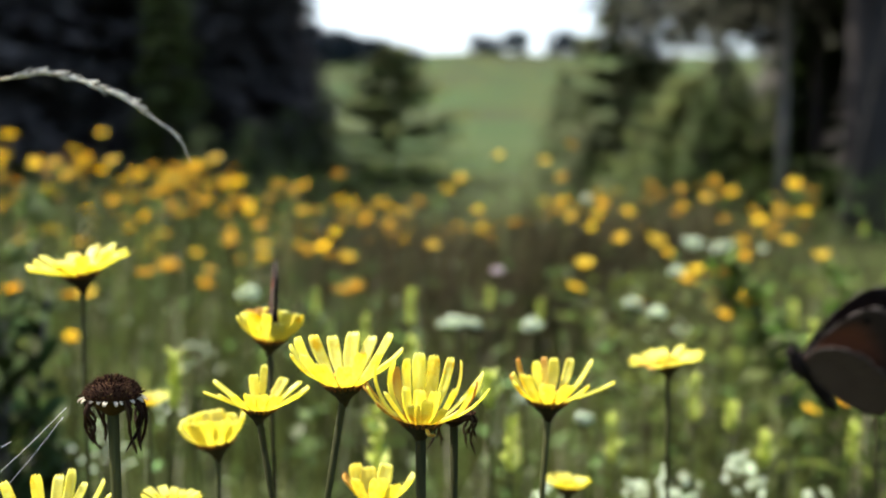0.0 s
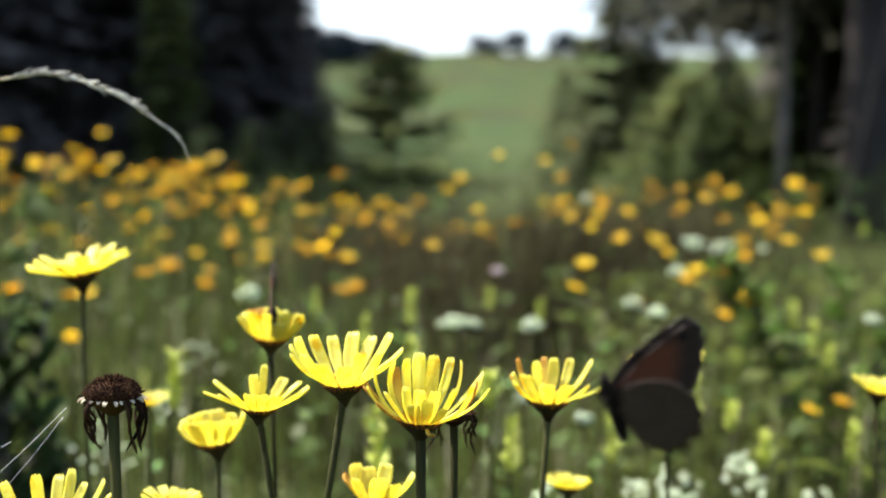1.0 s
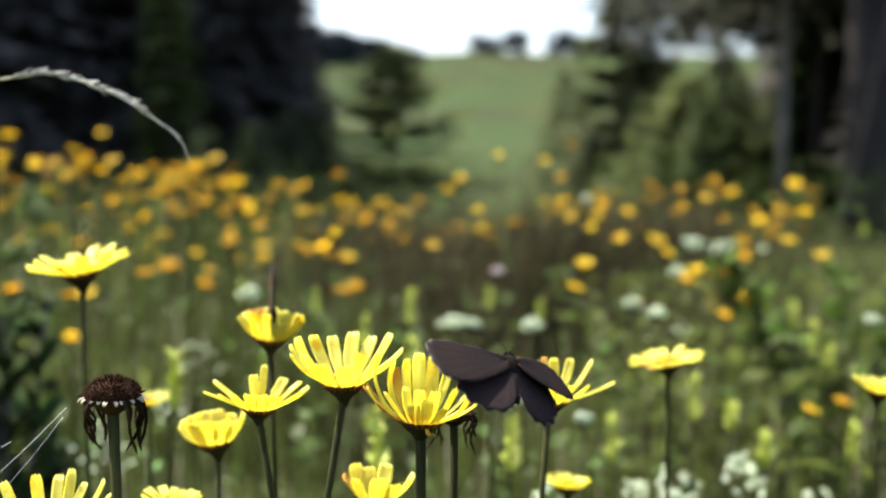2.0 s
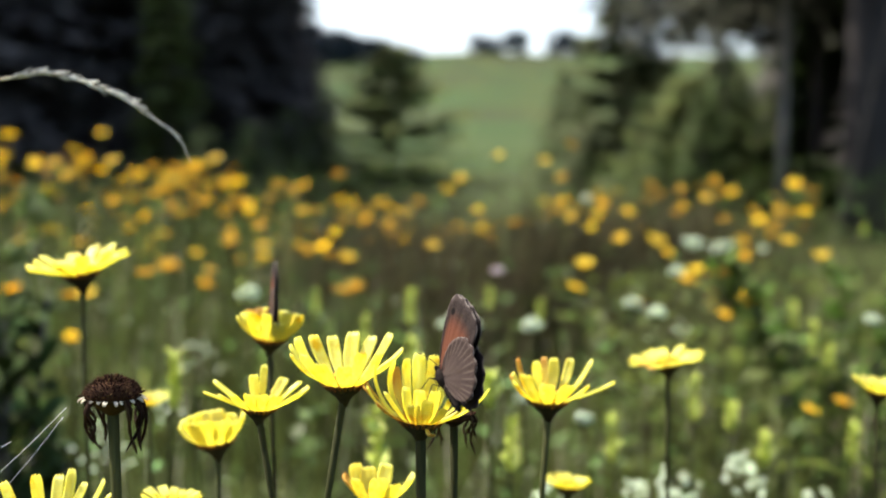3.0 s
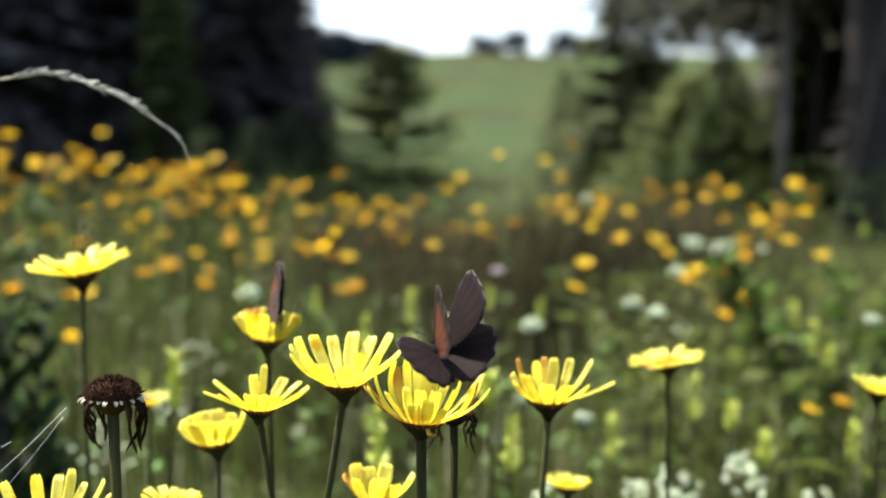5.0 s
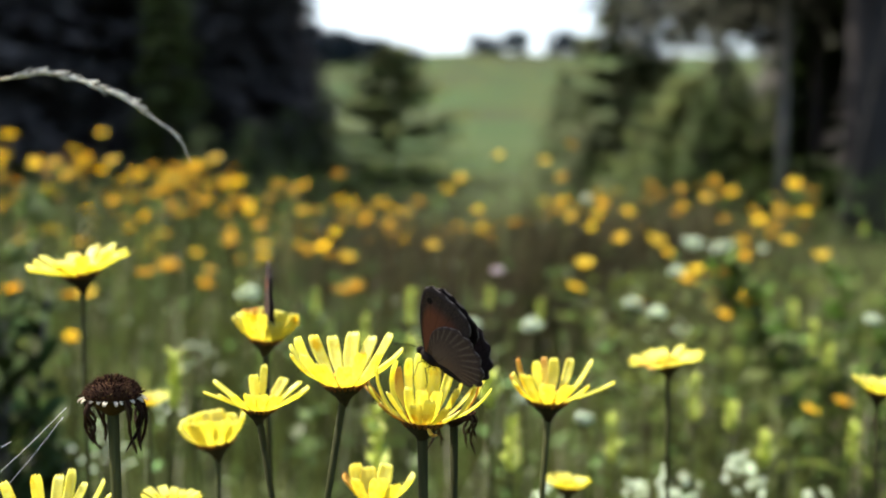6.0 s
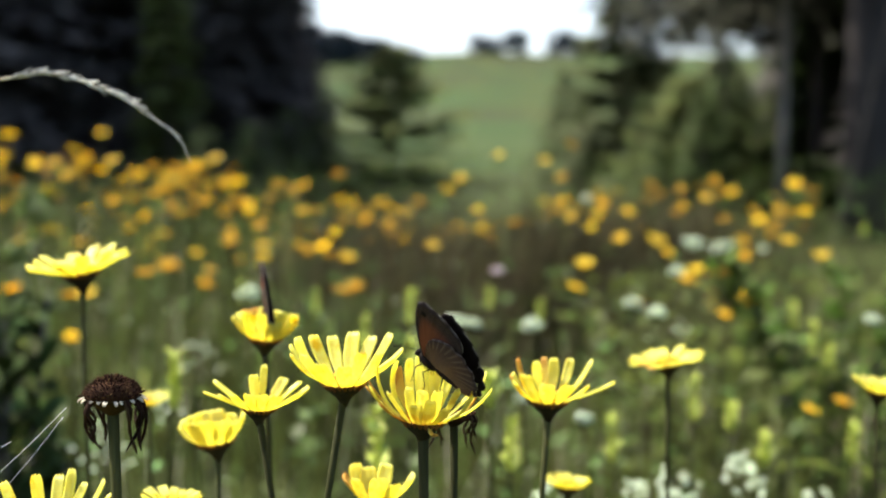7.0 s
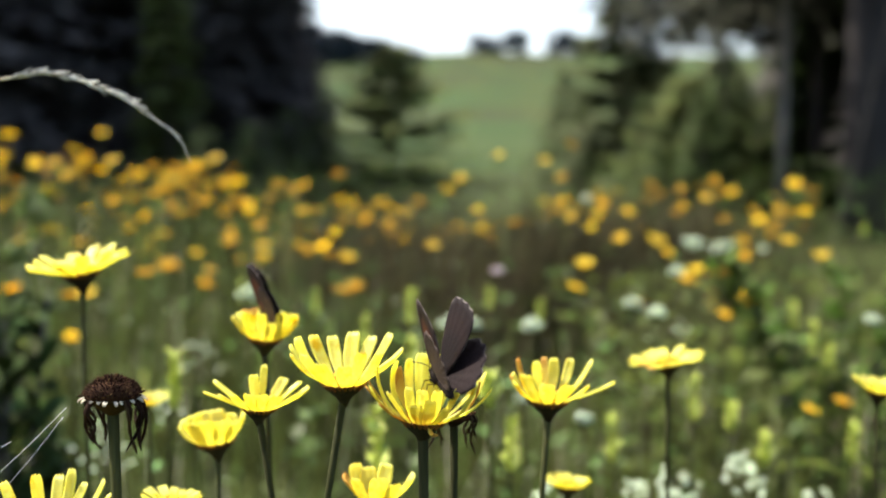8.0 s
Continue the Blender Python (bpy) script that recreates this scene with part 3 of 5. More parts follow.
daisy((0.0372, 0.4264, 0.5407), [(182, 36, 70, 0.0125, 0.0032), (168, 40, 72, 0.012, 0.005), (205, 38, 56, 0.0115, 0.0056), (140, 48, 74, 0.0158, 0.0026),
      (112, 56, 90, 0.0132, 0.0036), (92, 52, 66, 0.0152, 0.0024), (75, 56, 84, 0.0145, 0.004), (50, 48, 74, 0.0155, 0.0036), (18, 40, 66, 0.0175, 0.0034), (2, 14, 28, 0.0188, 0.0038),
      (335, 32, 44, 0.0112, 0.0052), (300, 44, 60, 0.0104, 0.0054), (262, 52, 66, 0.0102, 0.0054), (228, 46, 70, 0.0142, 0.0064)], (4, 0), (-0.012, 0, 0), (-0.015, 0.01), 1.0, 25,
      "yellow daisy-like flower with rusty ray tips", (0, 3, 5))
daisy((-0.1551, 0.522, 0.5785), ring(18, 30, 24, 0.0138, 0.0054, 26, 9), (5, -7), (0.002, 0, 0), (0.002, 0.01), 1.15, 26,
      "flat open yellow daisy-like flower on a tall stem")
daisy((0.0998, 0.5364, 0.538), ring(19, 20, 8, 0.0128, 0.0046, 27, 4), (4, -6), (0.002, 0, 0), (0.0, 0.01), 0.95, 27,
      "flat yellow daisy-like flower", (11, 12))
daisy((0.0572, 0.5534, 0.479), ring(13, 36, 34, 0.0072, 0.005, 28, 4), (0, 3), (0.002, 0, 0), (0.0, 0.01), 0.9, 28, "small yellow daisy-like flower")
daisy((0.2068, 0.5754, 0.519), ring(13, 36, 34, 0.0105, 0.005, 29, 4), (2, 8), (0.002, 0, 0), (0.0, 0.01), 0.9, 29, "small yellow daisy-like flower")
daisy((-0.1098, 0.3354, 0.518), ring(16, 50, 66, 0.0185, 0.0036, 30, 8, (6,)), (6, 2), (0.002, 0, 0), (0.0, 0.0), 0.92, 30,
      "yellow daisy-like flower with narrow separate rays")
daisy((-0.0962, 0.4246, 0.506), ring(15, 30, 24, 0.0102, 0.0042, 31, 4), (-4, 2), (0.002, 0, 0), (0.0, 0.01), 0.72, 31, "small yellow daisy-like flower")
daisy((-0.0228, 0.4047, 0.5112), ring(11, 50, 68, 0.0165, 0.0074, 32, 10, (1,)), (2, 4), (0.002, 0, 0), (0.0, 0.01), 0.75, 32,
      "yellow daisy-like flower with broad rusty-edged rays", (4, 5))
daisy((-0.1545, 0.6349, 0.5042), ring(12, 34, 30, 0.012, 0.004, 33, 10), (6, 4), (0.002, 0, 0), (0.0, 0.01), 0.62, 33, "small yellow daisy-like flower")


def seed_head(head, foot, bend, size, dangling, seed, label, dome=1.0, scales=20):
    """A faded flower: a dark dome of dry florets over withered hanging rays."""
    rng = random.Random(seed)
    head = Vector(head)
    root = Vector((head.x + foot[0], head.y + foot[1], 0))
    root.z = ground_height(root.x, root.y)
    top = new("seed_head")
    top.location = root
    tagged(top, label, "dried flower", "meadow flowers")
    h = head - root
    base = Matrix.Translation(h)
    k = size
    g = Geo()
    tube(g, stem_line((0, 0, -0.01), h, bend), [0.0016 * size] * 12 + [0.002 * size], 10)
    part("stem", g, STEM, top)
    g = Geo()
    lathe(g, [(0.0015 * k, -0.0005 * k), (0.005 * k, 0.002 * k), (0.0082 * k, 0.0045 * k), (0.0092 * k, 0.0055 * k), (0.008 * k, 0.0062 * k)], 20, base=base)
    part("involucre", g, DRY, top)
    g = Geo()
    lathe(g, [(0.009 * k, 0.0055 * k), (0.0085 * k, 0.008 * k * dome), (0.006 * k, 0.0105 * k * dome), (0.001 * k, 0.0118 * k * dome)], 18, base=base)
    for i in range(330):
        a, u = i * 2.39996, math.sqrt(i / 330)
        r = 0.0094 * k * u
        z = (0.0118 * dome - (0.0118 * dome - 0.0062) * u ** 2.4) * k
        n = Vector((math.cos(a) * u, math.sin(a) * u, 1.1 - u)).normalized()
        p = Vector((r * math.cos(a), r * math.sin(a), z))
        q = p + n * 0.0011 * k * rng.uniform(0.5, 1.4) + Vector((rng.uniform(-1, 1), rng.uniform(-1, 1), rng.uniform(-0.4, 1))) * 0.0006
        tube(g, [base @ p, base @ q], [0.00034 * k, 0.00016 * k], 4)
    part("dry_disc", g, DISC_DRY, top, "dark brown dome of dry florets")
    for i in range(scales):
        a = i * 0.314 + rng.uniform(-0.1, 0.1)
        g = Geo()
        grid = petal_grid(a, rng.uniform(-10, 10), rng.uniform(-80, -50), 0.003 * k * rng.uniform(0.45, 1.25), 0.0013 * k * rng.uniform(0.6, 1.2), 0.0084 * k, 0.0054 * k, rng, segs=3)
        sheet(g, [[base @ v for v in r] for r in grid], 0.00025)
        part("pale_scale", g, PALE_SCALE, top)
    for i in range(dangling):
        a = (math.pi if i % 2 else 0.0) + rng.uniform(-1.05, 1.05)
        out = Vector((math.cos(a), math.sin(a), 0))
        side = Vector((-math.sin(a), math.cos(a), 0))
        p = out * 0.0085 * k + Vector((0, 0, 0.0052 * k))
        drop = rng.uniform(0.0095, 0.018) * k
        pts = [p, p + out * 0.0022 * k - Vector((0, 0, drop * 0.25)) + side * rng.uniform(-0.001, 0.001),
               p + out * rng.uniform(-0.001, 0.0022) * k - Vector((0, 0, drop * 0.65)) + side * rng.uniform(-0.002, 0.002),
               p + out * rng.uniform(-0.002, 0.003) * k - Vector((0, 0, drop)) + side * rng.uniform(-0.004, 0.004)]
        g = Geo()
        line = curve([base @ q for q in pts], 9)
        tube(g, line, [v * k for v in (0.0008, 0.0007, 0.00052, 0.00068, 0.0005, 0.00065, 0.0005, 0.00062, 0.00045, 0.0002)], 5)
        part("withered_petal", g, DRY, top)
    return top


seed_head((-0.0976, 0.357, 0.5528), (0.006, 0.0), (0.006, 0, 0), 0.9, 17, 41, "dark brown dried flower head with hanging withered rays", 1.0)
seed_head((0.0035, 0.3835, 0.544), (-0.004, 0.006), (0.002, 0, 0), 0.68, 9, 42, "dried flower head with curled brown rays", 0.4, 0)



# ---- butterflies ----
FORE = [(0, 0.06), (0.25, 0.17), (0.5, 0.25), (0.75, 0.285), (0.93, 0.26), (1.0, 0.165), (0.985, 0.0), (0.945, -0.18), (0.87, -0.36), (0.74, -0.49),
        (0.48, -0.48), (0.22, -0.34), (0, -0.16)]
HIND = [(0, 0.1), (0.22, 0.27), (0.5, 0.33), (0.76, 0.23), (0.92, 0.01), (0.95, -0.26), (0.87, -0.53), (0.7, -0.75), (0.5, -0.86),
        (0.3, -0.82), (0.13, -0.62), (0.03, -0.32), (0, -0.1)]


def wing(name, outline, size, side, mats, parent, scallop, label):
    rim = curve([(x, y, 0) for x, y in outline], 60)
    g = Geo()
    rings = 10
    grid = []
    for i in range(rings + 1):
        s = 0.03 + 0.97 * i / rings
        row = []
        for j, p in enumerate(rim):
            r = s
            if i == rings:
                r *= 1 + scallop * (abs(math.sin(j / 60 * math.pi * 11)) - 0.6) * (1 if 18 < j < 52 else 0)
            q = p * r * size
            row.append(Vector((q.x * side, q.y, size * (0.05 * s * (1 - s)) + 0.00005 * math.sin(j * 1.05) * s)))
        grid.append(row)
    if side < 0:
        grid = [list(reversed(row)) for row in grid]
    grid = [list(reversed(row)) for row in grid]
    sheet(g, grid, 0.00016, 0, 1)
    ob = part(name, g, mats, parent, label)
    me = ob.data
    layer = me.uv_layers.new(name="wing")
    n, m = rings + 1, len(rim)
    for loop in me.loops:
        k = loop.vertex_index % (n * m)
        i, j = divmod(k, m)
        layer.data[loop.index].uv = (j / (m - 1), 0.03 + 0.97 * i / rings)
    return ob


def butterfly(label, size=0.023):
    top = tagged(new("butterfly"), label, "butterfly", "butterflies")
    k = size / 0.023
    turn = Euler((radians(-90), 0, 0)).to_matrix().to_4x4()
    g = Geo()
    prof = [(0.0005, -0.013), (0.0011, -0.011), (0.0014, -0.008), (0.0015, -0.005), (0.0012, -0.0025)]
    lathe(g, [(r * k, z * k) for r, z in prof], 12, base=turn)
    part("abdomen", g, FUR, top)
    g = Geo()
    prof = [(0.001, -0.003), (0.0018, -0.0015), (0.0021, 0.0008), (0.0018, 0.003), (0.001, 0.0042)]
    lathe(g, [(r * k, z * k) for r, z in prof], 14, base=turn)
    rng = random.Random(5)
    for _ in range(160):
        a, z = rng.uniform(0, 6.28), rng.uniform(-0.0022, 0.0034)
        p = Vector((math.cos(a) * 0.0018, z, math.sin(a) * 0.0018)) * k
        q = p + Vector((math.cos(a) * 0.0009, -0.0007, math.sin(a) * 0.0009)) * k
        tube(g, [p, q], [0.00007 * k, 0.00002 * k], 3)
    part("thorax", g, FUR, top, "dark furry thorax")
    g = Geo()
    lathe(g, [(r * k, (z + 0.0048) * k) for r, z in [(0.0004, -0.0012), (0.0011, -0.0005), (0.0012, 0.0003), (0.0007, 0.001), (0.0002, 0.0012)]], 12, base=turn)
    head = part("head", g, FUR, top)
    for s in (-1, 1):
        g = Geo()
        c = Vector((0.0009 * s, 0.0052, 0.0002)) * k
        lathe(g, [(0.0001 * k, -0.0006 * k), (0.0005 * k, -0.0003 * k), (0.0006 * k, 0), (0.0005 * k, 0.0003 * k), (0.0001 * k, 0.0006 * k)], 10, base=Matrix.Translation(c))
        part("eye", g, CHITIN, head)
        g = Geo()
        line = curve([Vector(p) * k for p in ((0.0004 * s, 0.0056, 0.0006), (0.0018 * s, 0.0078, 0.0007), (0.0036 * s, 0.0102, 0.0003), (0.0044 * s, 0.0114, -0.0002))], 10)
        tube(g, line, [0.00011 * k] * 8 + [0.00022 * k, 0.0003 * k, 0.00018 * k], 6)
        part("antenna", g, CHITIN, head)
        for j in range(2):
            g = Geo()
            y = 0.0018 - 0.0028 * j
            line = [Vector(p) * k for p in ((0.001 * s, y, -0.0014), (0.003 * s, y + 0.001, -0.0022), (0.0038 * s, y + 0.0004 - 0.002 * j, -0.0055), (0.0046 * s, y - 0.002 * j, -0.0068))]
            tube(g, line, [0.00022 * k, 0.00017 * k, 0.00012 * k, 0.0001 * k], 5)
            part("leg", g, CHITIN, top)
    wings = {}
    for s, side in ((1, "right"), (-1, "left")):
        wings["fore_" + side] = wing("forewing", FORE, size, s, [FORE_TOP, FORE_UNDER], top, 0.02, "dark brown forewing, orange beneath")
        wings["hind_" + side] = wing("hindwing", HIND, size * 0.75, s, [HIND_TOP, HIND_UNDER], top, 0.07, "dark brown scalloped hindwing")
    return top, wings


flier, flier_wings = butterfly("dark brown butterfly with orange under its forewings")
sitter, sitter_wings = butterfly("dark brown butterfly with folded wings on a yellow flower", 0.02)

# ---- meadow behind ----
def orange_flower(at, size, seed, fresh=0.42):
    rng = random.Random(seed)
    head = Vector(at)
    root = Vector((head.x + rng.uniform(-0.04, 0.04), head.y + rng.uniform(-0.03, 0.03), 0))
    root.z = ground_height(root.x, root.y)
    top = new("orange_flower")
    top.location = root
    tagged(top, "orange-yellow daisy-like flower in the meadow", "flower", "flowers in the meadow behind")
    h = head - root
    tilt = Euler((rng.uniform(-0.2, 0.55), rng.uniform(-0.4, 0.4), 0)).to_matrix().to_4x4()
    base = Matrix.Translation(h) @ tilt
    g = Geo()
    tube(g, stem_line((0, 0, -0.01), h, (rng.uniform(-0.02, 0.02), 0, 0), 6), 0.0014, 5)
    lathe(g, [(0.0015, -0.002), (0.006, 0.002), (0.007, 0.005)], 8, base=base)
    part("stem", g, STEM, top)
    g = Geo()
    for row in ring(rng.randint(11, 15), rng.uniform(10, 50), rng.uniform(5, 45), 0.0135 * size, 0.0048 * size, seed):
        grid = petal_grid(radians(row[0]), row[1], row[2], row[3], row[4], 0.006 * size, 0.005, rng, 0.0, 0.0, 3)
        sheet(g, [[base @ v for v in r] for r in grid], 0.0003)
    die = rng.random()
    part("corolla", g, PETAL if die < fresh else PETAL_AGED if fresh < 0.1 and die > 0.72 else PETAL_ORANGE, top)
    g = Geo()
    lathe(g, [(0.0068 * size, 0.005), (0.006 * size, 0.008), (0.003 * size, 0.0095), (0.0005, 0.0098)], 10, base=base)
    part("disc", g, DISC, top)


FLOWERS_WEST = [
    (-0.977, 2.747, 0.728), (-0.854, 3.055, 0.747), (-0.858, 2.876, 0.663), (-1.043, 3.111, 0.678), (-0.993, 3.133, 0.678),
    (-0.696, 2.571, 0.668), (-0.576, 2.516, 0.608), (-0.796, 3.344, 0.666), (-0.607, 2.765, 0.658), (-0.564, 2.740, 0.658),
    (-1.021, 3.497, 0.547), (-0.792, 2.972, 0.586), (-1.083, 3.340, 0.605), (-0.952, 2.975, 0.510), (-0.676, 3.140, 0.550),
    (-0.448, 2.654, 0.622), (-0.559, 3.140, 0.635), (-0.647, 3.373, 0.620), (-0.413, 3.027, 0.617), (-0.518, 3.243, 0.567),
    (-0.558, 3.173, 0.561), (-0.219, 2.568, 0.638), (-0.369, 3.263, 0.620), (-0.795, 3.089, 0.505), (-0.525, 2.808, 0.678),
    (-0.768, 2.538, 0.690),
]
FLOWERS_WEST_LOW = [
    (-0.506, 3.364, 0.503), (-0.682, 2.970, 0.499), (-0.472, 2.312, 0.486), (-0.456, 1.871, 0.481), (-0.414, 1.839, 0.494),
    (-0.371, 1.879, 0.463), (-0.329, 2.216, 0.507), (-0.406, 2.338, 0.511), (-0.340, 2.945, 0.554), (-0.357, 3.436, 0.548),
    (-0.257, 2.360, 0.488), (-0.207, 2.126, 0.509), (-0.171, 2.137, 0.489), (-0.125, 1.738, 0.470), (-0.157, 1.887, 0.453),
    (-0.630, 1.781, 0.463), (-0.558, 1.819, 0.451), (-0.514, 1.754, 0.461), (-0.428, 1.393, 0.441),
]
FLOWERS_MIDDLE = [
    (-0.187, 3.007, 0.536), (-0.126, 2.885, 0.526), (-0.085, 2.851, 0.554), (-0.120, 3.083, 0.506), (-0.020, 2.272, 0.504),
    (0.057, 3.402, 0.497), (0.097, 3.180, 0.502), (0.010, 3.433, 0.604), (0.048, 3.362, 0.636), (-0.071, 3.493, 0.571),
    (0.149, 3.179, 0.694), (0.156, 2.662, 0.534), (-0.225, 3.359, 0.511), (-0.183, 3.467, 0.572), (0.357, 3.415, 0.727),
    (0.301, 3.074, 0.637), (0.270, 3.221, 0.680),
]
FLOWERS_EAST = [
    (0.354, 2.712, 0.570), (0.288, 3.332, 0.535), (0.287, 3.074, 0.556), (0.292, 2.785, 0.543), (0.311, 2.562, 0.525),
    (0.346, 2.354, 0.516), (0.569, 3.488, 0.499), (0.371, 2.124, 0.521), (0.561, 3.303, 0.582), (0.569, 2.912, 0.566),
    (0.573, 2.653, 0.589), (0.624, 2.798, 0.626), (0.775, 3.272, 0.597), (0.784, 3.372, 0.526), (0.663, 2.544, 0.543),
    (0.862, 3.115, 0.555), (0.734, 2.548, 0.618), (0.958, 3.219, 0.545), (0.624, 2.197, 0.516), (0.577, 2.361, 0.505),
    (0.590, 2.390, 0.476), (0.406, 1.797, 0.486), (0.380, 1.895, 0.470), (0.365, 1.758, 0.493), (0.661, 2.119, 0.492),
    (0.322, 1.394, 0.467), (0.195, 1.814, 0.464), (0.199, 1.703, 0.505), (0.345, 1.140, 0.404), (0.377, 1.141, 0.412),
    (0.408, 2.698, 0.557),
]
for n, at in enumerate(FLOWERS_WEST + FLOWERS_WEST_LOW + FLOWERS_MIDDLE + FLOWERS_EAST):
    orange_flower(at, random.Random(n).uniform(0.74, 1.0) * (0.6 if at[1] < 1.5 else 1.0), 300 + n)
rng = random.Random(77)
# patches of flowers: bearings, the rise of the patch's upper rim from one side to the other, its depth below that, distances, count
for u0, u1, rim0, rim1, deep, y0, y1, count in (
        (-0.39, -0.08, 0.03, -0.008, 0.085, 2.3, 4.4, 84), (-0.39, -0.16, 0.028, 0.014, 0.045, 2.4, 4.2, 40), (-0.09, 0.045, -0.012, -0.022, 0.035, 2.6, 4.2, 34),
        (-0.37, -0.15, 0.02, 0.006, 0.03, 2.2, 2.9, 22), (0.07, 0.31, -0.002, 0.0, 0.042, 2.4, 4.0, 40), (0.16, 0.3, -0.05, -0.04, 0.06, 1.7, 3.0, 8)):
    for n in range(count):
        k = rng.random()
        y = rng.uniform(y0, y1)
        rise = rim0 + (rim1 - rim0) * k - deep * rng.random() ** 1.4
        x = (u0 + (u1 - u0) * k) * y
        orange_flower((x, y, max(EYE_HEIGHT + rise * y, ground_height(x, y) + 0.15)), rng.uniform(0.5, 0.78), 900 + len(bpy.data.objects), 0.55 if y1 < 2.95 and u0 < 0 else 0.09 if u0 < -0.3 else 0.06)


FLORET_GEO = Geo()
for k in range(5):
    sheet(FLORET_GEO, petal_grid(k * 1.2566, 35, 10, 0.0022, 0.0017, 0.0002, 0, None, 0.0, 0.0, 2), 0.0002)
FLORET = FLORET_GEO.mesh("floret", BRIGHT_FLORET)


def umbel(at, width, seed, mat, label, rays=14, name="umbel_flower", dome=0.25, loose=False):
    """A stem that forks into rays with tiny white flowers, nodding a little to one side."""
    rng = random.Random(seed)
    head = Vector(at)
    root = Vector((head.x + rng.uniform(-0.03, 0.03), head.y + 0.02, 0))
    root.z = ground_height(root.x, root.y)
    top = new(name)
    top.location = root
    tagged(top, label, "wildflower", "white wildflowers")
    h = head - root
    nod = Euler((rng.uniform(0.1, 0.4), rng.uniform(-0.25, 0.25), 0)).to_matrix()
    g = Geo()
    fork = h - nod @ Vector((0, 0, width * 0.55))
    tube(g, stem_line((0, 0, -0.01), fork, (0.01, 0, 0), 6), 0.0013, 5)
    tips = []
    for i in range(rays):
        a, r = i * 2.39996, width * 0.5 * math.sqrt((i + 0.5) / rays) * rng.uniform(0.6, 1.35)
        tip = h + nod @ Vector((math.cos(a) * r, math.sin(a) * r, -dome * r + rng.uniform(-1, 1) * width * 0.13))
        tube(g, [fork, fork.lerp(tip, 0.6) + Vector((0, 0, -0.004)), tip], 0.0005, 4)
        tips.append(tip)
    part("stem", g, STEM, top)
    for tip in tips:
        if loose:
            for j in range(1):
                ob = new("floret", FLORET)
                ob.parent = top
                ob.matrix_basis = Matrix.Translation(tip + Vector((rng.uniform(-1, 1), rng.uniform(-1, 1), rng.uniform(-1, 1))) * 0.003) @ pose(0, 0, 0, rng.uniform(0, 60), rng.uniform(-40, 40), rng.uniform(0, 360)) @ Matrix.Scale(1.25, 4)
            continue
        g = Geo()
        for j in range(14):
            a, r = j * 2.4, width * 0.12 * math.sqrt(j / 14)
            blob(g, tip + nod @ Vector((math.cos(a) * r, math.sin(a) * r, rng.uniform(-0.001, 0.003))), 0.0018, stretch=0.7)
        part("umbellet", g, mat, top)


UMBELS = [
    (0.348, 1.6983, 0.5428, 0.042), (0.3989, 1.748, 0.5364, 0.034), (0.306, 1.5965, 0.5102, 0.03), (0.0097, 1.2943, 0.4766, 0.036), (0.0331, 1.3141, 0.4719, 0.026),
    (0.1027, 1.3937, 0.4616, 0.026), (0.2281, 1.2948, 0.4862, 0.026), (0.2354, 1.4946, 0.4774, 0.03), (-0.2236, 1.3956, 0.4993, 0.034), (0.3066, 2.6022, 0.5959, 0.03),
    (0.4593, 1.2944, 0.4784, 0.02), (0.5781, 2.1971, 0.5078, 0.02), (0.1142, 0.9915, 0.4299, 0.016), (-0.1813, 0.8919, 0.4406, 0.02), (0.0916, 1.3895, 0.3798, 0.02)]
for n, (x, y, z, w) in enumerate(UMBELS):
    umbel((x, y, z), w * 0.7, 500 + n, WHITE_FLORET, "small flat cluster of white flowers on a thin stem")
umbel((0.0669, 1.4965, 0.5136), 0.018, 560, PINK_FLORET, "pale pink round wildflower", 9, "pink_wildflower", -0.2)
BEDSTRAW = [(0.1132, 0.6331, 0.4699, 0.024), (0.1587, 0.6333, 0.474, 0.015), (0.129, 0.6531, 0.4682, 0.022), (0.1688, 0.6527, 0.4609, 0.012), (0.0996, 0.613, 0.4682, 0.012), (0.1183, 0.6129, 0.4662, 0.02),
            (0.1612, 0.6535, 0.4777, 0.012), (-0.1605, 0.6947, 0.4999, 0.012), (-0.2015, 0.9949, 0.4948, 0.02), (0.0572, 0.692, 0.4473, 0.01), (0.2047, 0.6525, 0.4572, 0.012), (0.2073, 1.0957, 0.5078, 0.03), (-0.198, 0.7, 0.483, 0.02), (-0.194, 0.7, 0.472, 0.016)]
for n, (x, y, z, w) in enumerate(BEDSTRAW):
    umbel((x * 1.3, y * 1.3, EYE_HEIGHT + (z - EYE_HEIGHT) * 1.3), w * 2.0, 600 + n, WHITE_FLORET, "loose greenish-white tufts of tiny flowers", 9, "bedstraw", 1.2, True)


BRACT_GEO = Geo()
sheet(BRACT_GEO, petal_grid(0, 64, 32, 0.0135, 0.0045, 0.0008, 0, None, 0.0, 0.0, 3), 0.0003)
BRACT = BRACT_GEO.mesh("bract", PALE_GREEN)
SPRIG_GEO = Geo()
sheet(SPRIG_GEO, petal_grid(0, 20, -15, 0.05, 0.022, 0.001, 0, None, 0.0, 0.0, 4), 0.0004)
SPRIG = SPRIG_GEO.mesh("leaf", LEAF)
FRESH_SPRIG = SPRIG_GEO.mesh("leaf", FRESH_LEAF)
SHADED_SPRIG = SPRIG_GEO.mesh("leaf", SHADED_LEAF)
PALE_SPIKE = material("pale_spikelet", (0.5, 0.47, 0.4), (0.9, 0.88, 0.82), 700, 0.5, 0.3, 0.4, "object", 0.25)
SPIKELET_GEO = Geo()
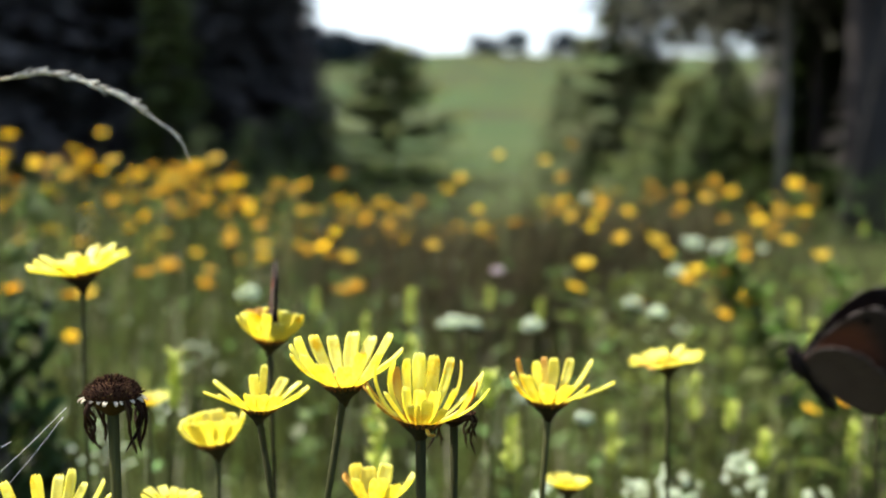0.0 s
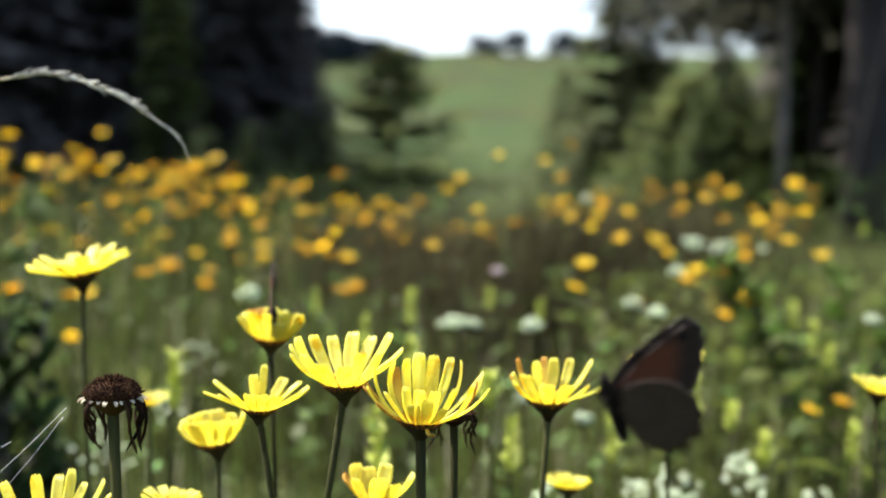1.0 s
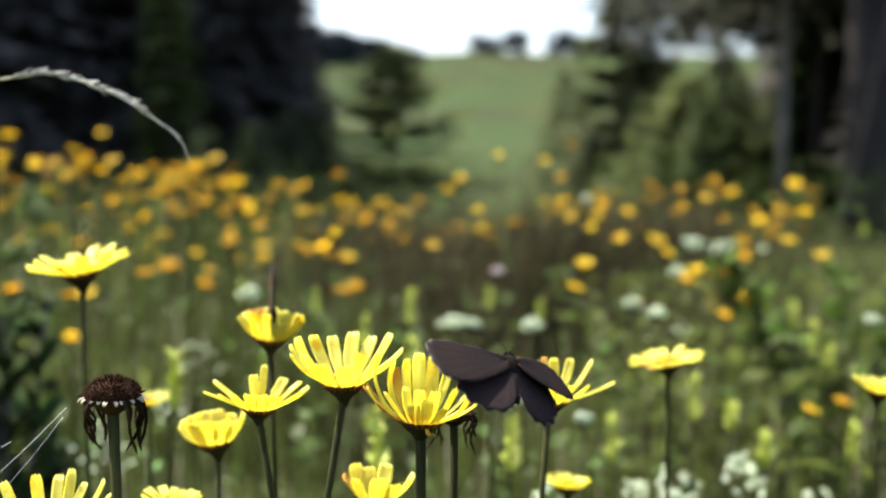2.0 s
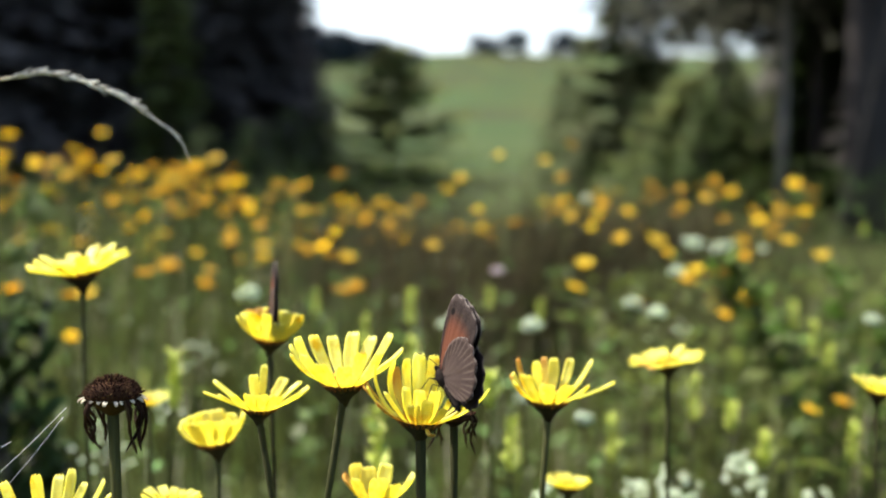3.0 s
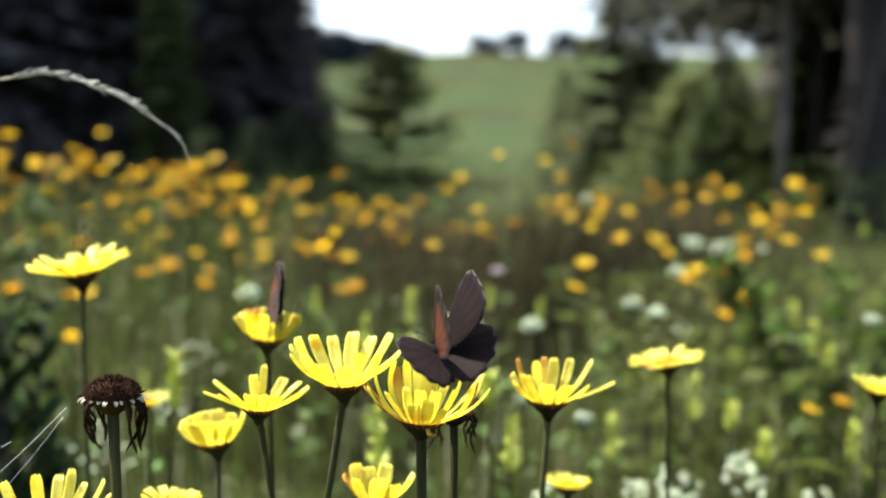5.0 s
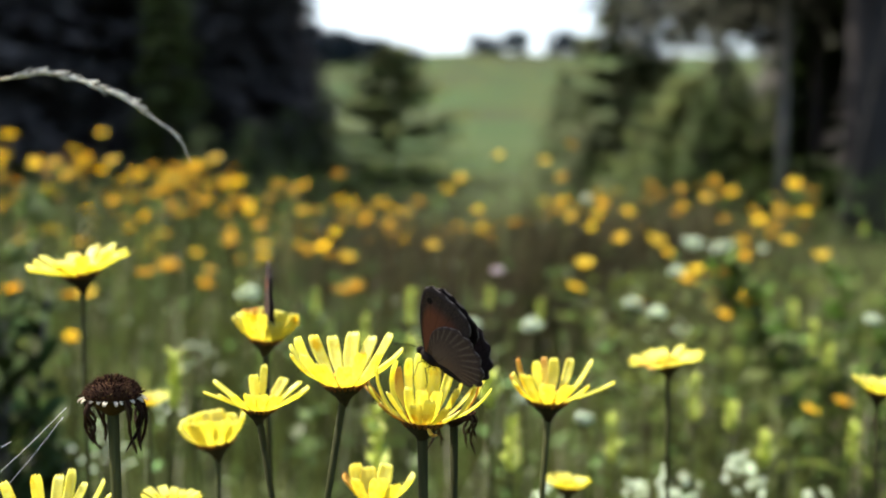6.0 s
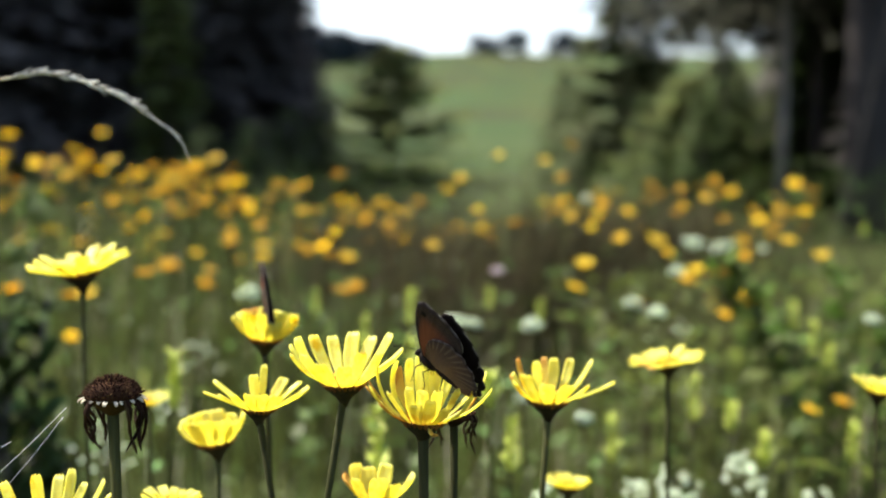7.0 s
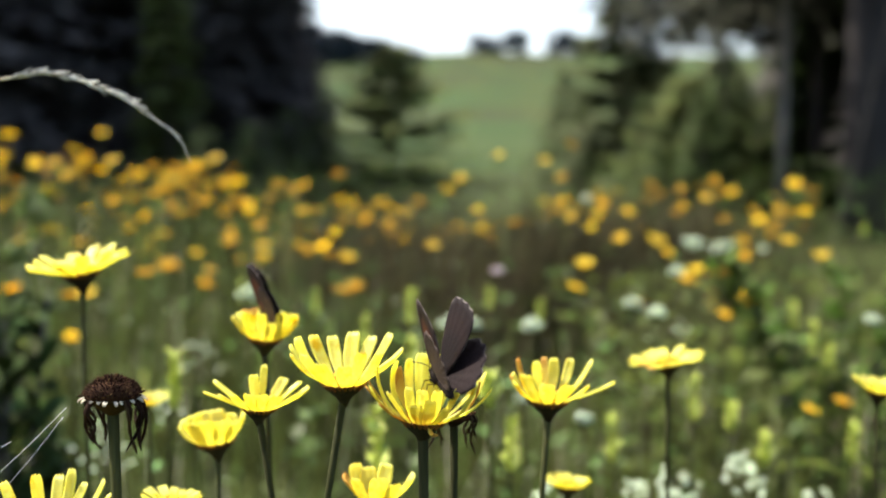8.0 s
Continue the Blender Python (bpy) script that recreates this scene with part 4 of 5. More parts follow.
tube(SPIKELET_GEO, [(0, 0, 0), (0.0018, 0, 0.0003), (0.0045, 0, 0.0005)], [0.00018, 0.00042, 0.00006], 5)
SPIKELET = SPIKELET_GEO.mesh("spikelet", PALE_SPIKE)


def herb_spike(at, length, seed):
    """An upright stem with whorls of pale bracts."""
    rng = random.Random(seed)
    head = Vector(at)
    root = Vector((head.x + rng.uniform(-0.02, 0.02), head.y + 0.01, 0))
    root.z = ground_height(root.x, root.y)
    top = new("herb_spike")
    top.location = root
    tagged(top, "upright herb with pale yellow-green bracts", "wild herb", "herbs among the grass")
    h = head - root
    g = Geo()
    line = stem_line((0, 0, -0.01), h, (rng.uniform(-0.02, 0.02), 0, 0), 8)
    tube(g, line, 0.0012, 5)
    part("stem", g, STEM, top)
    for i in range(6):
        for k in range(4):
            ob = new("bract", BRACT)
            ob.parent = top
            ob.matrix_basis = Matrix.Translation(h - Vector((0, 0, length * i / 5))) @ pose(0, 0, 0, 0, 0, k * 90 + i * 50 + rng.uniform(-30, 30)) @ Matrix.Scale(rng.uniform(0.4, 0.8) + 0.04 * i, 4)
    for i in range(4):
        g = Geo()
        p = line[2 + i]
        sheet(g, [[p + v for v in r] for r in petal_grid(rng.uniform(0, 6.28), 50, 0, 0.05, 0.012, 0.001, 0, rng, 0, 0, 4)], 0.0003)
        part("leaf", g, LEAF, top)


SPIKES = [(-0.1657, 0.7454, 0.5122, 0.03), (-0.0377, 0.6942, 0.4886, 0.035), (-0.0312, 1.196, 0.5115, 0.03), (0.2254, 0.9424, 0.4473, 0.02),
          (0.2386, 0.8915, 0.4322, 0.02), (0.3042, 0.8918, 0.4385, 0.025), (0.1258, 0.8922, 0.4456, 0.03), (0.0449, 0.7929, 0.4624, 0.03), (0.0266, 0.6952, 0.508, 0.016),
          (0.3959, 1.294, 0.4693, 0.03), (0.3822, 1.1933, 0.4587, 0.02), (-0.0869, 1.2933, 0.4573, 0.03), (-0.1664, 1.5949, 0.4791, 0.03), (0.2071, 0.993, 0.4577, 0.03),
          (-0.0251, 0.9946, 0.4902, 0.03), (0.4324, 1.4945, 0.474, 0.03)]
for n, (x, y, z, w) in enumerate(SPIKES):
    herb_spike((x, y, z), w, 700 + n)
rng = random.Random(78)
for n in range(16):
    y = rng.uniform(1.1, 3.0)
    x = rng.uniform(-0.42, 0.42) * y
    herb_spike((x, y, ground_height(x, y) + rng.uniform(0.28, 0.44)), rng.uniform(0.02, 0.05), 760 + n)


def leafy_bush(at, width, height, leaves, label, seed, leaf=SPRIG, name="leafy_bush", small=0.66):
    rng = random.Random(seed)
    x, y = at
    top = new(name)
    top.location = (x, y, ground_height(x, y))
    tagged(top, label, "bush")
    for i in range(16):
        a, r = rng.uniform(0, 6.28), width * 0.5 * math.sqrt(rng.random())
        tip = Vector((math.cos(a) * r, math.sin(a) * r, height * rng.uniform(0.6, 1.0)))
        line = curve([(0.01 * math.cos(a), 0.01 * math.sin(a), -0.01), tip * 0.5 + Vector((0, 0, height * 0.1)), tip], 6)
        g = Geo()
        tube(g, line, [0.004 * height / 0.6 * (1 - 0.12 * k) for k in range(7)], 5)
        stick = part("branch", g, BARK, top)
        for k in range(leaves // 16):
            u = rng.uniform(1.5, 5.99)
            p = line[int(u)].lerp(line[int(u) + 1], u - int(u))
            ob = new("leaf", leaf)
            ob.parent = stick
            ob.matrix_basis = Matrix.Translation(p) @ pose(0, 0, 0, rng.uniform(-35, 35), rng.uniform(-60, 20), rng.uniform(0, 360)) @ Matrix.Scale(rng.uniform(0.7, 1.2) * small, 4)


leafy_bush((0.60, 1.75), 0.42, 0.5, 640, "low sunlit green bush at the meadow's edge", 801, FRESH_SPRIG)
leafy_bush((-0.803, 2.100), 0.5, 0.62, 480, "low leafy green bush among the flowers", 802)
# Added bush: its darkened leaves stand in for a shadowed gap in the meadow.
leafy_bush((-0.355, 0.950), 0.15, 0.55, 560, "low bush added in a dark gap, shade put into its leaves", 803, SHADED_SPRIG)


# ---- grass stalk and spider threads ----
def grass_stalk(points, label, seed):
    rng = random.Random(seed)
    pts = [Vector(p) for p in points]
    foot = Vector((pts[0].x - 0.015, pts[0].y + 0.01, 0))
    foot.z = ground_height(foot.x, foot.y)
    top = new("grass_stalk")
    top.location = foot
    tagged(top, label, "grass")
    line = curve([Vector((0, 0, -0.01)), (pts[0] - foot) * 0.6 + Vector((-0.004, 0, 0))] + [p - foot for p in pts], 60)
    g = Geo()
    tube(g, line, [0.0007 - 0.00045 * i / 60 for i in range(61)], 6)
    part("stalk", g, STRAW, top)
    for i in range(30, 58):
        way = (line[i + 1] - line[i - 1]).normalized()
        for k in range(4):
            side = Vector((rng.uniform(-1, 1), rng.uniform(-1, 1), rng.uniform(-0.7, 1))).normalized()
            fade = 1.35 if i < 46 else 0.7 if i < 54 else 0.45
            ob = new("spikelet", SPIKELET)
            ob.parent = top
            ob.matrix_basis = Matrix.Translation(line[i]) @ (way + side * rng.uniform(0.1, 0.5)).to_track_quat("X", "Z").to_matrix().to_4x4() @ Matrix.Scale(fade, 4)


eye = Vector((0, 0, EYE_HEIGHT))
grass_stalk([eye + (Vector(p) - eye) * 1.2 for p in ((-0.2069, 0.3987, 0.5848), (-0.1864, 0.4013, 0.6348), (-0.1619, 0.392, 0.6493), (-0.1383, 0.3923, 0.6547), (-0.1238, 0.3924, 0.6556), (-0.1057, 0.392, 0.6495), (-0.094, 0.3917, 0.6424), (-0.0849, 0.3913, 0.6354), (-0.0808, 0.3909, 0.6276))],
            "arching pale dry grass stalk with spikelets", 811)


def thread(a, b, radius, label):
    g = Geo()
    a, b = Vector(a), Vector(b)
    tube(g, [a.lerp(b, i / 8) + Vector((0, 0, -0.0006 * math.sin(i / 8 * math.pi))) for i in range(9)], radius, 5)
    tagged(part("spider_thread", g, SILK), label, "spider thread")


thread((-0.1398, 0.3658, 0.5287), (-0.1146, 0.367, 0.5528), 0.00008, "thin bright spider thread between stems")
thread((-0.1392, 0.3755, 0.5231), (-0.1186, 0.3768, 0.5481), 0.00006, "thin bright spider thread between stems")
thread((-0.1418, 0.3763, 0.5381), (-0.1348, 0.3764, 0.5404), 0.00008, "thin bright spider thread between stems")


# ---- trees ----
def spruce_meshes(height, radius, low, seed, mat, bark, droop=0.25, density=1.0, spray=0.16, taper=0.85):
    rng = random.Random(seed)
    g = Geo()
    tube(g, [Vector((0.01 * height * math.sin(i * 0.9), 0.008 * height * math.cos(i * 1.3), height * i / 8 - 0.05)) for i in range(9)],
         [0.014 * height * (1 - i / 8.3) + 0.006 for i in range(9)], 9)
    trunk = g.mesh("trunk", bark)
    f = Geo()
    z = low
    while z < height * 0.98:
        u = (z - low) / (height - low)
        reach = radius * (1 - u) ** taper + 0.05
        for k in range(max(4, int(7 * density))):
            a = rng.uniform(0, 6.283)
            r = reach * rng.uniform(0.7, 1.12)
            out, side = Vector((math.cos(a), math.sin(a), 0)), Vector((-math.sin(a), math.cos(a), 0))
            line = [out * (r * s) + Vector((0, 0, z - droop * r * s * s + 0.22 * r * s * s * s * (1 if u > 0.3 else 0.4))) for s in (0, 0.33, 0.66, 1.0)]
            tube(f, line, [0.012 * r + 0.003, 0.009 * r + 0.002, 0.005 * r + 0.002, 0.002], 4, 1)
            n = max(4, int(r / spray * 5))
            for i in range(n):
                s = 0.15 + 0.85 * i / (n - 1)
                j = min(int(s * 3), 2)
                p = line[j].lerp(line[j + 1], s * 3 - j)
                for e in (-1, 1):
                    length = spray * (1.15 - 0.6 * s) * rng.uniform(0.7, 1.3)
                    way = (out * rng.uniform(0.4, 0.9) + side * e * rng.uniform(0.5, 1.0) + Vector((0, 0, rng.uniform(-0.45, 0.2)))).normalized()
                    across = way.cross(Vector((rng.uniform(-0.4, 0.4), rng.uniform(-0.4, 0.4), 1))).normalized() * length * 0.16
                    lift = way.cross(across).normalized() * length * 0.05
                    f.add([p, p + way * length * 0.4 + across + lift, p + way * length, p + way * length * 0.4 - across + lift, p + way * length * 0.45 - lift * 2],
                          [(0, 1, 4), (1, 2, 4), (2, 3, 4), (3, 0, 4)], 0)
        z += rng.uniform(0.6, 1.1) * (0.09 + 0.05 * radius) / max(density, 0.5)
    return trunk, f.mesh("crown", [mat, bark])


def tree(meshes, x, y, turn, label, scale=1.0, name="spruce_tree", group=""):
    top = new(name)
    top.location = (x, y, ground_height(x, y))
    top.rotation_euler = (0, 0, radians(turn))
    tagged(top, label, "tree", group)
    for part_name, me in zip(("trunk", "crown"), meshes):
        ob = new(part_name, me)
        ob.parent = top
        ob.scale = (scale,) * 3
    return top


YOUNG = spruce_meshes(1.62, 1.3, 0.06, 901, NEEDLE, BARK, 0.02, 1.2, 0.17, 1.0)
SLIM = spruce_meshes(1.75, 0.24, 0.1, 907, NEEDLE, BARK, 0.3, 1.0, 0.16, 0.5)
SAPLING = spruce_meshes(2.3, 1.05, 0.05, 902, NEEDLE_FRESH, BARK, 0.15, 0.85, 0.22)
DARK_A = spruce_meshes(6.5, 1.5, 0.35, 903, NEEDLE_SHADED, BARK, 0.35, 1.3, 0.4, 0.5)
DARK_B = spruce_meshes(8.0, 1.7, 0.9, 904, NEEDLE_SHADED, BARK, 0.4, 1.3, 0.42, 0.5)
TALLER = spruce_meshes(2.5, 1.15, 0.1, 906, NEEDLE_MID, BARK, 0.2, 0.95, 0.24, 0.9)
for n, (x, y, s) in enumerate([(1.69, 11.600, 0.86), (1.300, 12.800, 0.5), (2.330, 13.000, 0.56), (2.750, 13.200, 0.5), (3.000, 12.400, 0.46), (2.95, 12.9, 0.62), (2.418, 15.500, 0.6), (2.0, 10.4, 0.42), (4.4, 15.5, 0.55), (4.0, 14.6, 0.5)]):
    tree(TALLER, x, y, 85 + n * 100, "half-grown dark green spruce at the forest edge", s, "spruce_tree", "half-grown spruces")
tree(SLIM, -1.99, 8.9, 0, "slim young spruce before the dark forest", 1.0)
tree(YOUNG, -0.545, 13.500, 20, "young green spruce standing alone in the clearing", 1.0)
for n, (x, y, s) in enumerate([
    (1.428, 12.500, 0.42), (1.733, 10.200, 0.4), (3.396, 11.500, 0.55), (2.662, 10.600, 0.4), (2.354, 11.000, 0.32), (1.92, 9.0, 0.4), (2.15, 9.4, 0.45), (1.56, 8.8, 0.3), (1.98, 9.9, 0.5), (3.32, 11.0, 1.0), (3.02, 9.9, 0.75)]):
    tree((SAPLING, YOUNG)[n in (2, 8)], x, y, n * 71 + 80, "young spruce with pale green shoots" if n not in (2, 8) else "young dark green spruce", s * (1.35 if n in (2, 8) else 1), "spruce_tree", "young spruces")
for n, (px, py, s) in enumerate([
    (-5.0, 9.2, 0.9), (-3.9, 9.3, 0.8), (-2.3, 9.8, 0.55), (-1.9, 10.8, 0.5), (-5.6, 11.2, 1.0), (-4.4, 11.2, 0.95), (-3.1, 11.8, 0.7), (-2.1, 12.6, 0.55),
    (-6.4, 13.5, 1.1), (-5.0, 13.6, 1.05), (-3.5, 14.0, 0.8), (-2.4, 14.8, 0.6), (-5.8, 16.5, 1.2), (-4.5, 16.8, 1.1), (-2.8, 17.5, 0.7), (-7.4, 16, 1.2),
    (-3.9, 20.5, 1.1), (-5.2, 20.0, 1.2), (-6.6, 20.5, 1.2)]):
    tree((DARK_A, DARK_B)[n % 2], px, py, n * 67, "tall spruce at the forest edge, its needles coloured as shaded", s, "spruce_tree", "forest spruces")
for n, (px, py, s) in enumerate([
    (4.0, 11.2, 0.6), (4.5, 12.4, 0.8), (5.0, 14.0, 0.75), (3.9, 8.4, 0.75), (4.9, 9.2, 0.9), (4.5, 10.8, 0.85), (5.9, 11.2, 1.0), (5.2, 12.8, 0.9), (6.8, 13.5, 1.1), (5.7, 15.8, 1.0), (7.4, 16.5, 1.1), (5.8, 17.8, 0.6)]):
    tree((DARK_B, DARK_A)[n % 2], px, py, n * 83 + 20, "tall spruce at the forest edge, its needles coloured as shaded", s, "spruce_tree", "forest spruces")


for n, (x, y, s) in enumerate([(-1.62, 8.100, 0.27), (-1.38, 8.600, 0.3), (-1.152, 9.200, 0.34), (-1.019, 10.500, 0.38), (-1.5, 7.4, 0.2), (-0.95, 8.0, 0.2), (-1.25, 6.5, 0.28), (-1.02, 6.7, 0.3)]):
    tree(SAPLING, x, y, n * 97, "small young spruce at the foot of the forest", s, "spruce_tree", "young spruces")


def pine(x, y, height, radius, bark, seed, label, bare, reach, name="pine_tree"):
    """A tall bare-stemmed tree with hanging boughs above."""
    rng = random.Random(seed)
    top = new(name)
    top.location = (x, y, ground_height(x, y))
    tagged(top, label, "tree")
    g = Geo()
    tube(g, [Vector((0.02 * math.sin(i * 1.1), 0.02 * math.cos(i), height * i / 10 - 0.05)) for i in range(11)], [radius * (1.15 - 0.07 * i) for i in range(11)], 12)
    for i in range(9):
        a, z = rng.uniform(0, 6.28), rng.uniform(0.4, bare)
        tube(g, [(0, 0, z), (math.cos(a) * 0.14, math.sin(a) * 0.14, z + 0.03)], [0.008, 0.003], 5)
    part("trunk", g, bark, top)
    f = Geo()
    for i in range(56):
        a, z = i * 2.39996, bare + (height - bare) * (i / 56) ** 1.9
        r = reach * (1 - 0.55 * i / 56) * rng.uniform(0.6, 1.1)
        out = Vector((math.cos(a), math.sin(a), 0))
        line = curve([(0, 0, z), out * r * 0.5 + Vector((0, 0, z + 0.1 * r)), out * r + Vector((0, 0, z - 0.15 * r))], 6)
        tube(f, line, [0.02, 0.018, 0.015, 0.012, 0.009, 0.006, 0.003], 5, 1)
        for k in range(42):
            u = rng.uniform(1.5, 5.99)
            p = line[int(u)].lerp(line[int(u) + 1], u - int(u)) + Vector((rng.uniform(-1, 1), rng.uniform(-1, 1), rng.uniform(-1, 0.6))) * 0.16
            way = Vector((rng.uniform(-1, 1), rng.uniform(-1, 1), rng.uniform(-0.8, 0.5))).normalized()
            across = way.orthogonal().normalized() * 0.04
            lift = way.cross(across).normalized() * 0.015
            f.add([p, p + way * 0.07 + across + lift, p + way * 0.22, p + way * 0.07 - across + lift, p + way * 0.08 - lift], [(0, 1, 4), (1, 2, 4), (2, 3, 4), (3, 0, 4)], 0)
    part("crown", f, [CANOPY, bark], top)


pine(2.214, 8.000, 7.5, 0.03, BARK_PALE, 921, "slender tree with a pale grey bare trunk", 1.62, 1.3)
pine(2.507, 11.000, 6.5, 0.035, BARK_PALE, 924, "thin pale-barked tree at the forest edge", 1.55, 1.1)
pine(2.893, 9.500, 7.0, 0.04, BARK_DARK, 922, "slender dark-barked tree at the forest edge", 1.5, 1.2)
pine(2.355, 6.800, 8.0, 0.12, BARK_DARK, 923, "thick dark tree trunk at the forest edge", 2.3, 1.4)


def dead_branch(a, b, label):
    g = Geo()
    a, b = Vector(a), Vector(b)
    tube(g, [a.lerp(b, i / 6) + Vector((0.01 * math.sin(i * 0.8), 0, 0)) for i in range(7)], [0.0034 - 0.0003 * i for i in range(7)], 7)
    tagged(part("dead_branch", g, BARK), label, "branch")


def rooted(x, y):
    return (x, y, ground_height(x, y) - 0.02)


dead_branch(rooted(1.763, 5.600), (2.0746, 5.6502, 1.4508), "thin leaning dead branch before dark trees")


def broadleaf(x, y, height, width, seed, label, name="broadleaf_tree"):
    rng = random.Random(seed)
    top = new(name)
    top.location = (x, y, ground_height(x, y))
    tagged(top, label, "tree", "trees on the hill")
    g = Geo()
    tube(g, [(0, 0, -0.3), (0.05, 0, height * 0.3), (0, 0.05, height * 0.7)], [height * 0.035, height * 0.025, height * 0.01], 7)
    for i in range(7):
        a = i * 0.9
        tube(g, [(0, 0, height * 0.3), (math.cos(a) * width * 0.35, math.sin(a) * width * 0.35, height * (0.5 + 0.05 * i))], [height * 0.015, height * 0.004], 5)
    part("trunk", g, BARK, top)
    f = Geo()
    lumps = [(Vector((rng.uniform(-0.36, 0.36) * width, rng.uniform(-0.36, 0.36) * width, height * rng.uniform(0.14, 0.78))), rng.uniform(0.24, 0.36) * width) for _ in range(11)]
    for c, r in lumps:
        for _ in range(110):
            d = Vector((rng.gauss(0, 1), rng.gauss(0, 1), rng.gauss(0, 0.9))).normalized() * r * rng.uniform(0.7, 1.05)
            p = c + d
            n = Vector((rng.gauss(0, 1), rng.gauss(0, 1), rng.gauss(0, 1))).normalized()
            s, t = n.orthogonal().normalized() * height * 0.055, n.cross(n.orthogonal()).normalized() * height * 0.055
            f.add([p - s, p - t, p + s, p + t, p + n * height * 0.012], [(0, 1, 4), (1, 2, 4), (2, 3, 4), (3, 0, 4)])
    part("crown", f, FOLIAGE_HAZE, top)


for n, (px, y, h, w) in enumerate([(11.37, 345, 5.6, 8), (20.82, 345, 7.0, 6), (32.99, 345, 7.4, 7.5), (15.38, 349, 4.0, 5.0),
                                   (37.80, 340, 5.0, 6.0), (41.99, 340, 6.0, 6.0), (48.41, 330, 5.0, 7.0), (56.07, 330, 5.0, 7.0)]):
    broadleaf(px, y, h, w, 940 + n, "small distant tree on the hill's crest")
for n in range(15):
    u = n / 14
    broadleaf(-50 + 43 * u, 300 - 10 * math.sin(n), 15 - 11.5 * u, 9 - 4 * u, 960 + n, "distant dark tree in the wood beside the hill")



# ---- movement ----
def wing_pose(side, flap, sweep, y, fore=True):
    """A wing hinged on the thorax: flap up from level, sweep forward, in degrees."""
    hinge = Vector((0.0012 * side, y, 0.0008 + (0.0003 if fore else 0.0)))
    return Matrix.Translation(hinge) @ Euler((0, radians(-flap * side), 0)).to_matrix().to_4x4() @ Euler((0, 0, radians(sweep * side))).to_matrix().to_4x4()


def placed(x, y, z, qw, qx, qy, qz):
    return Matrix.LocRotScale((x, y, z), Quaternion((qw, qx, qy, qz)), None)


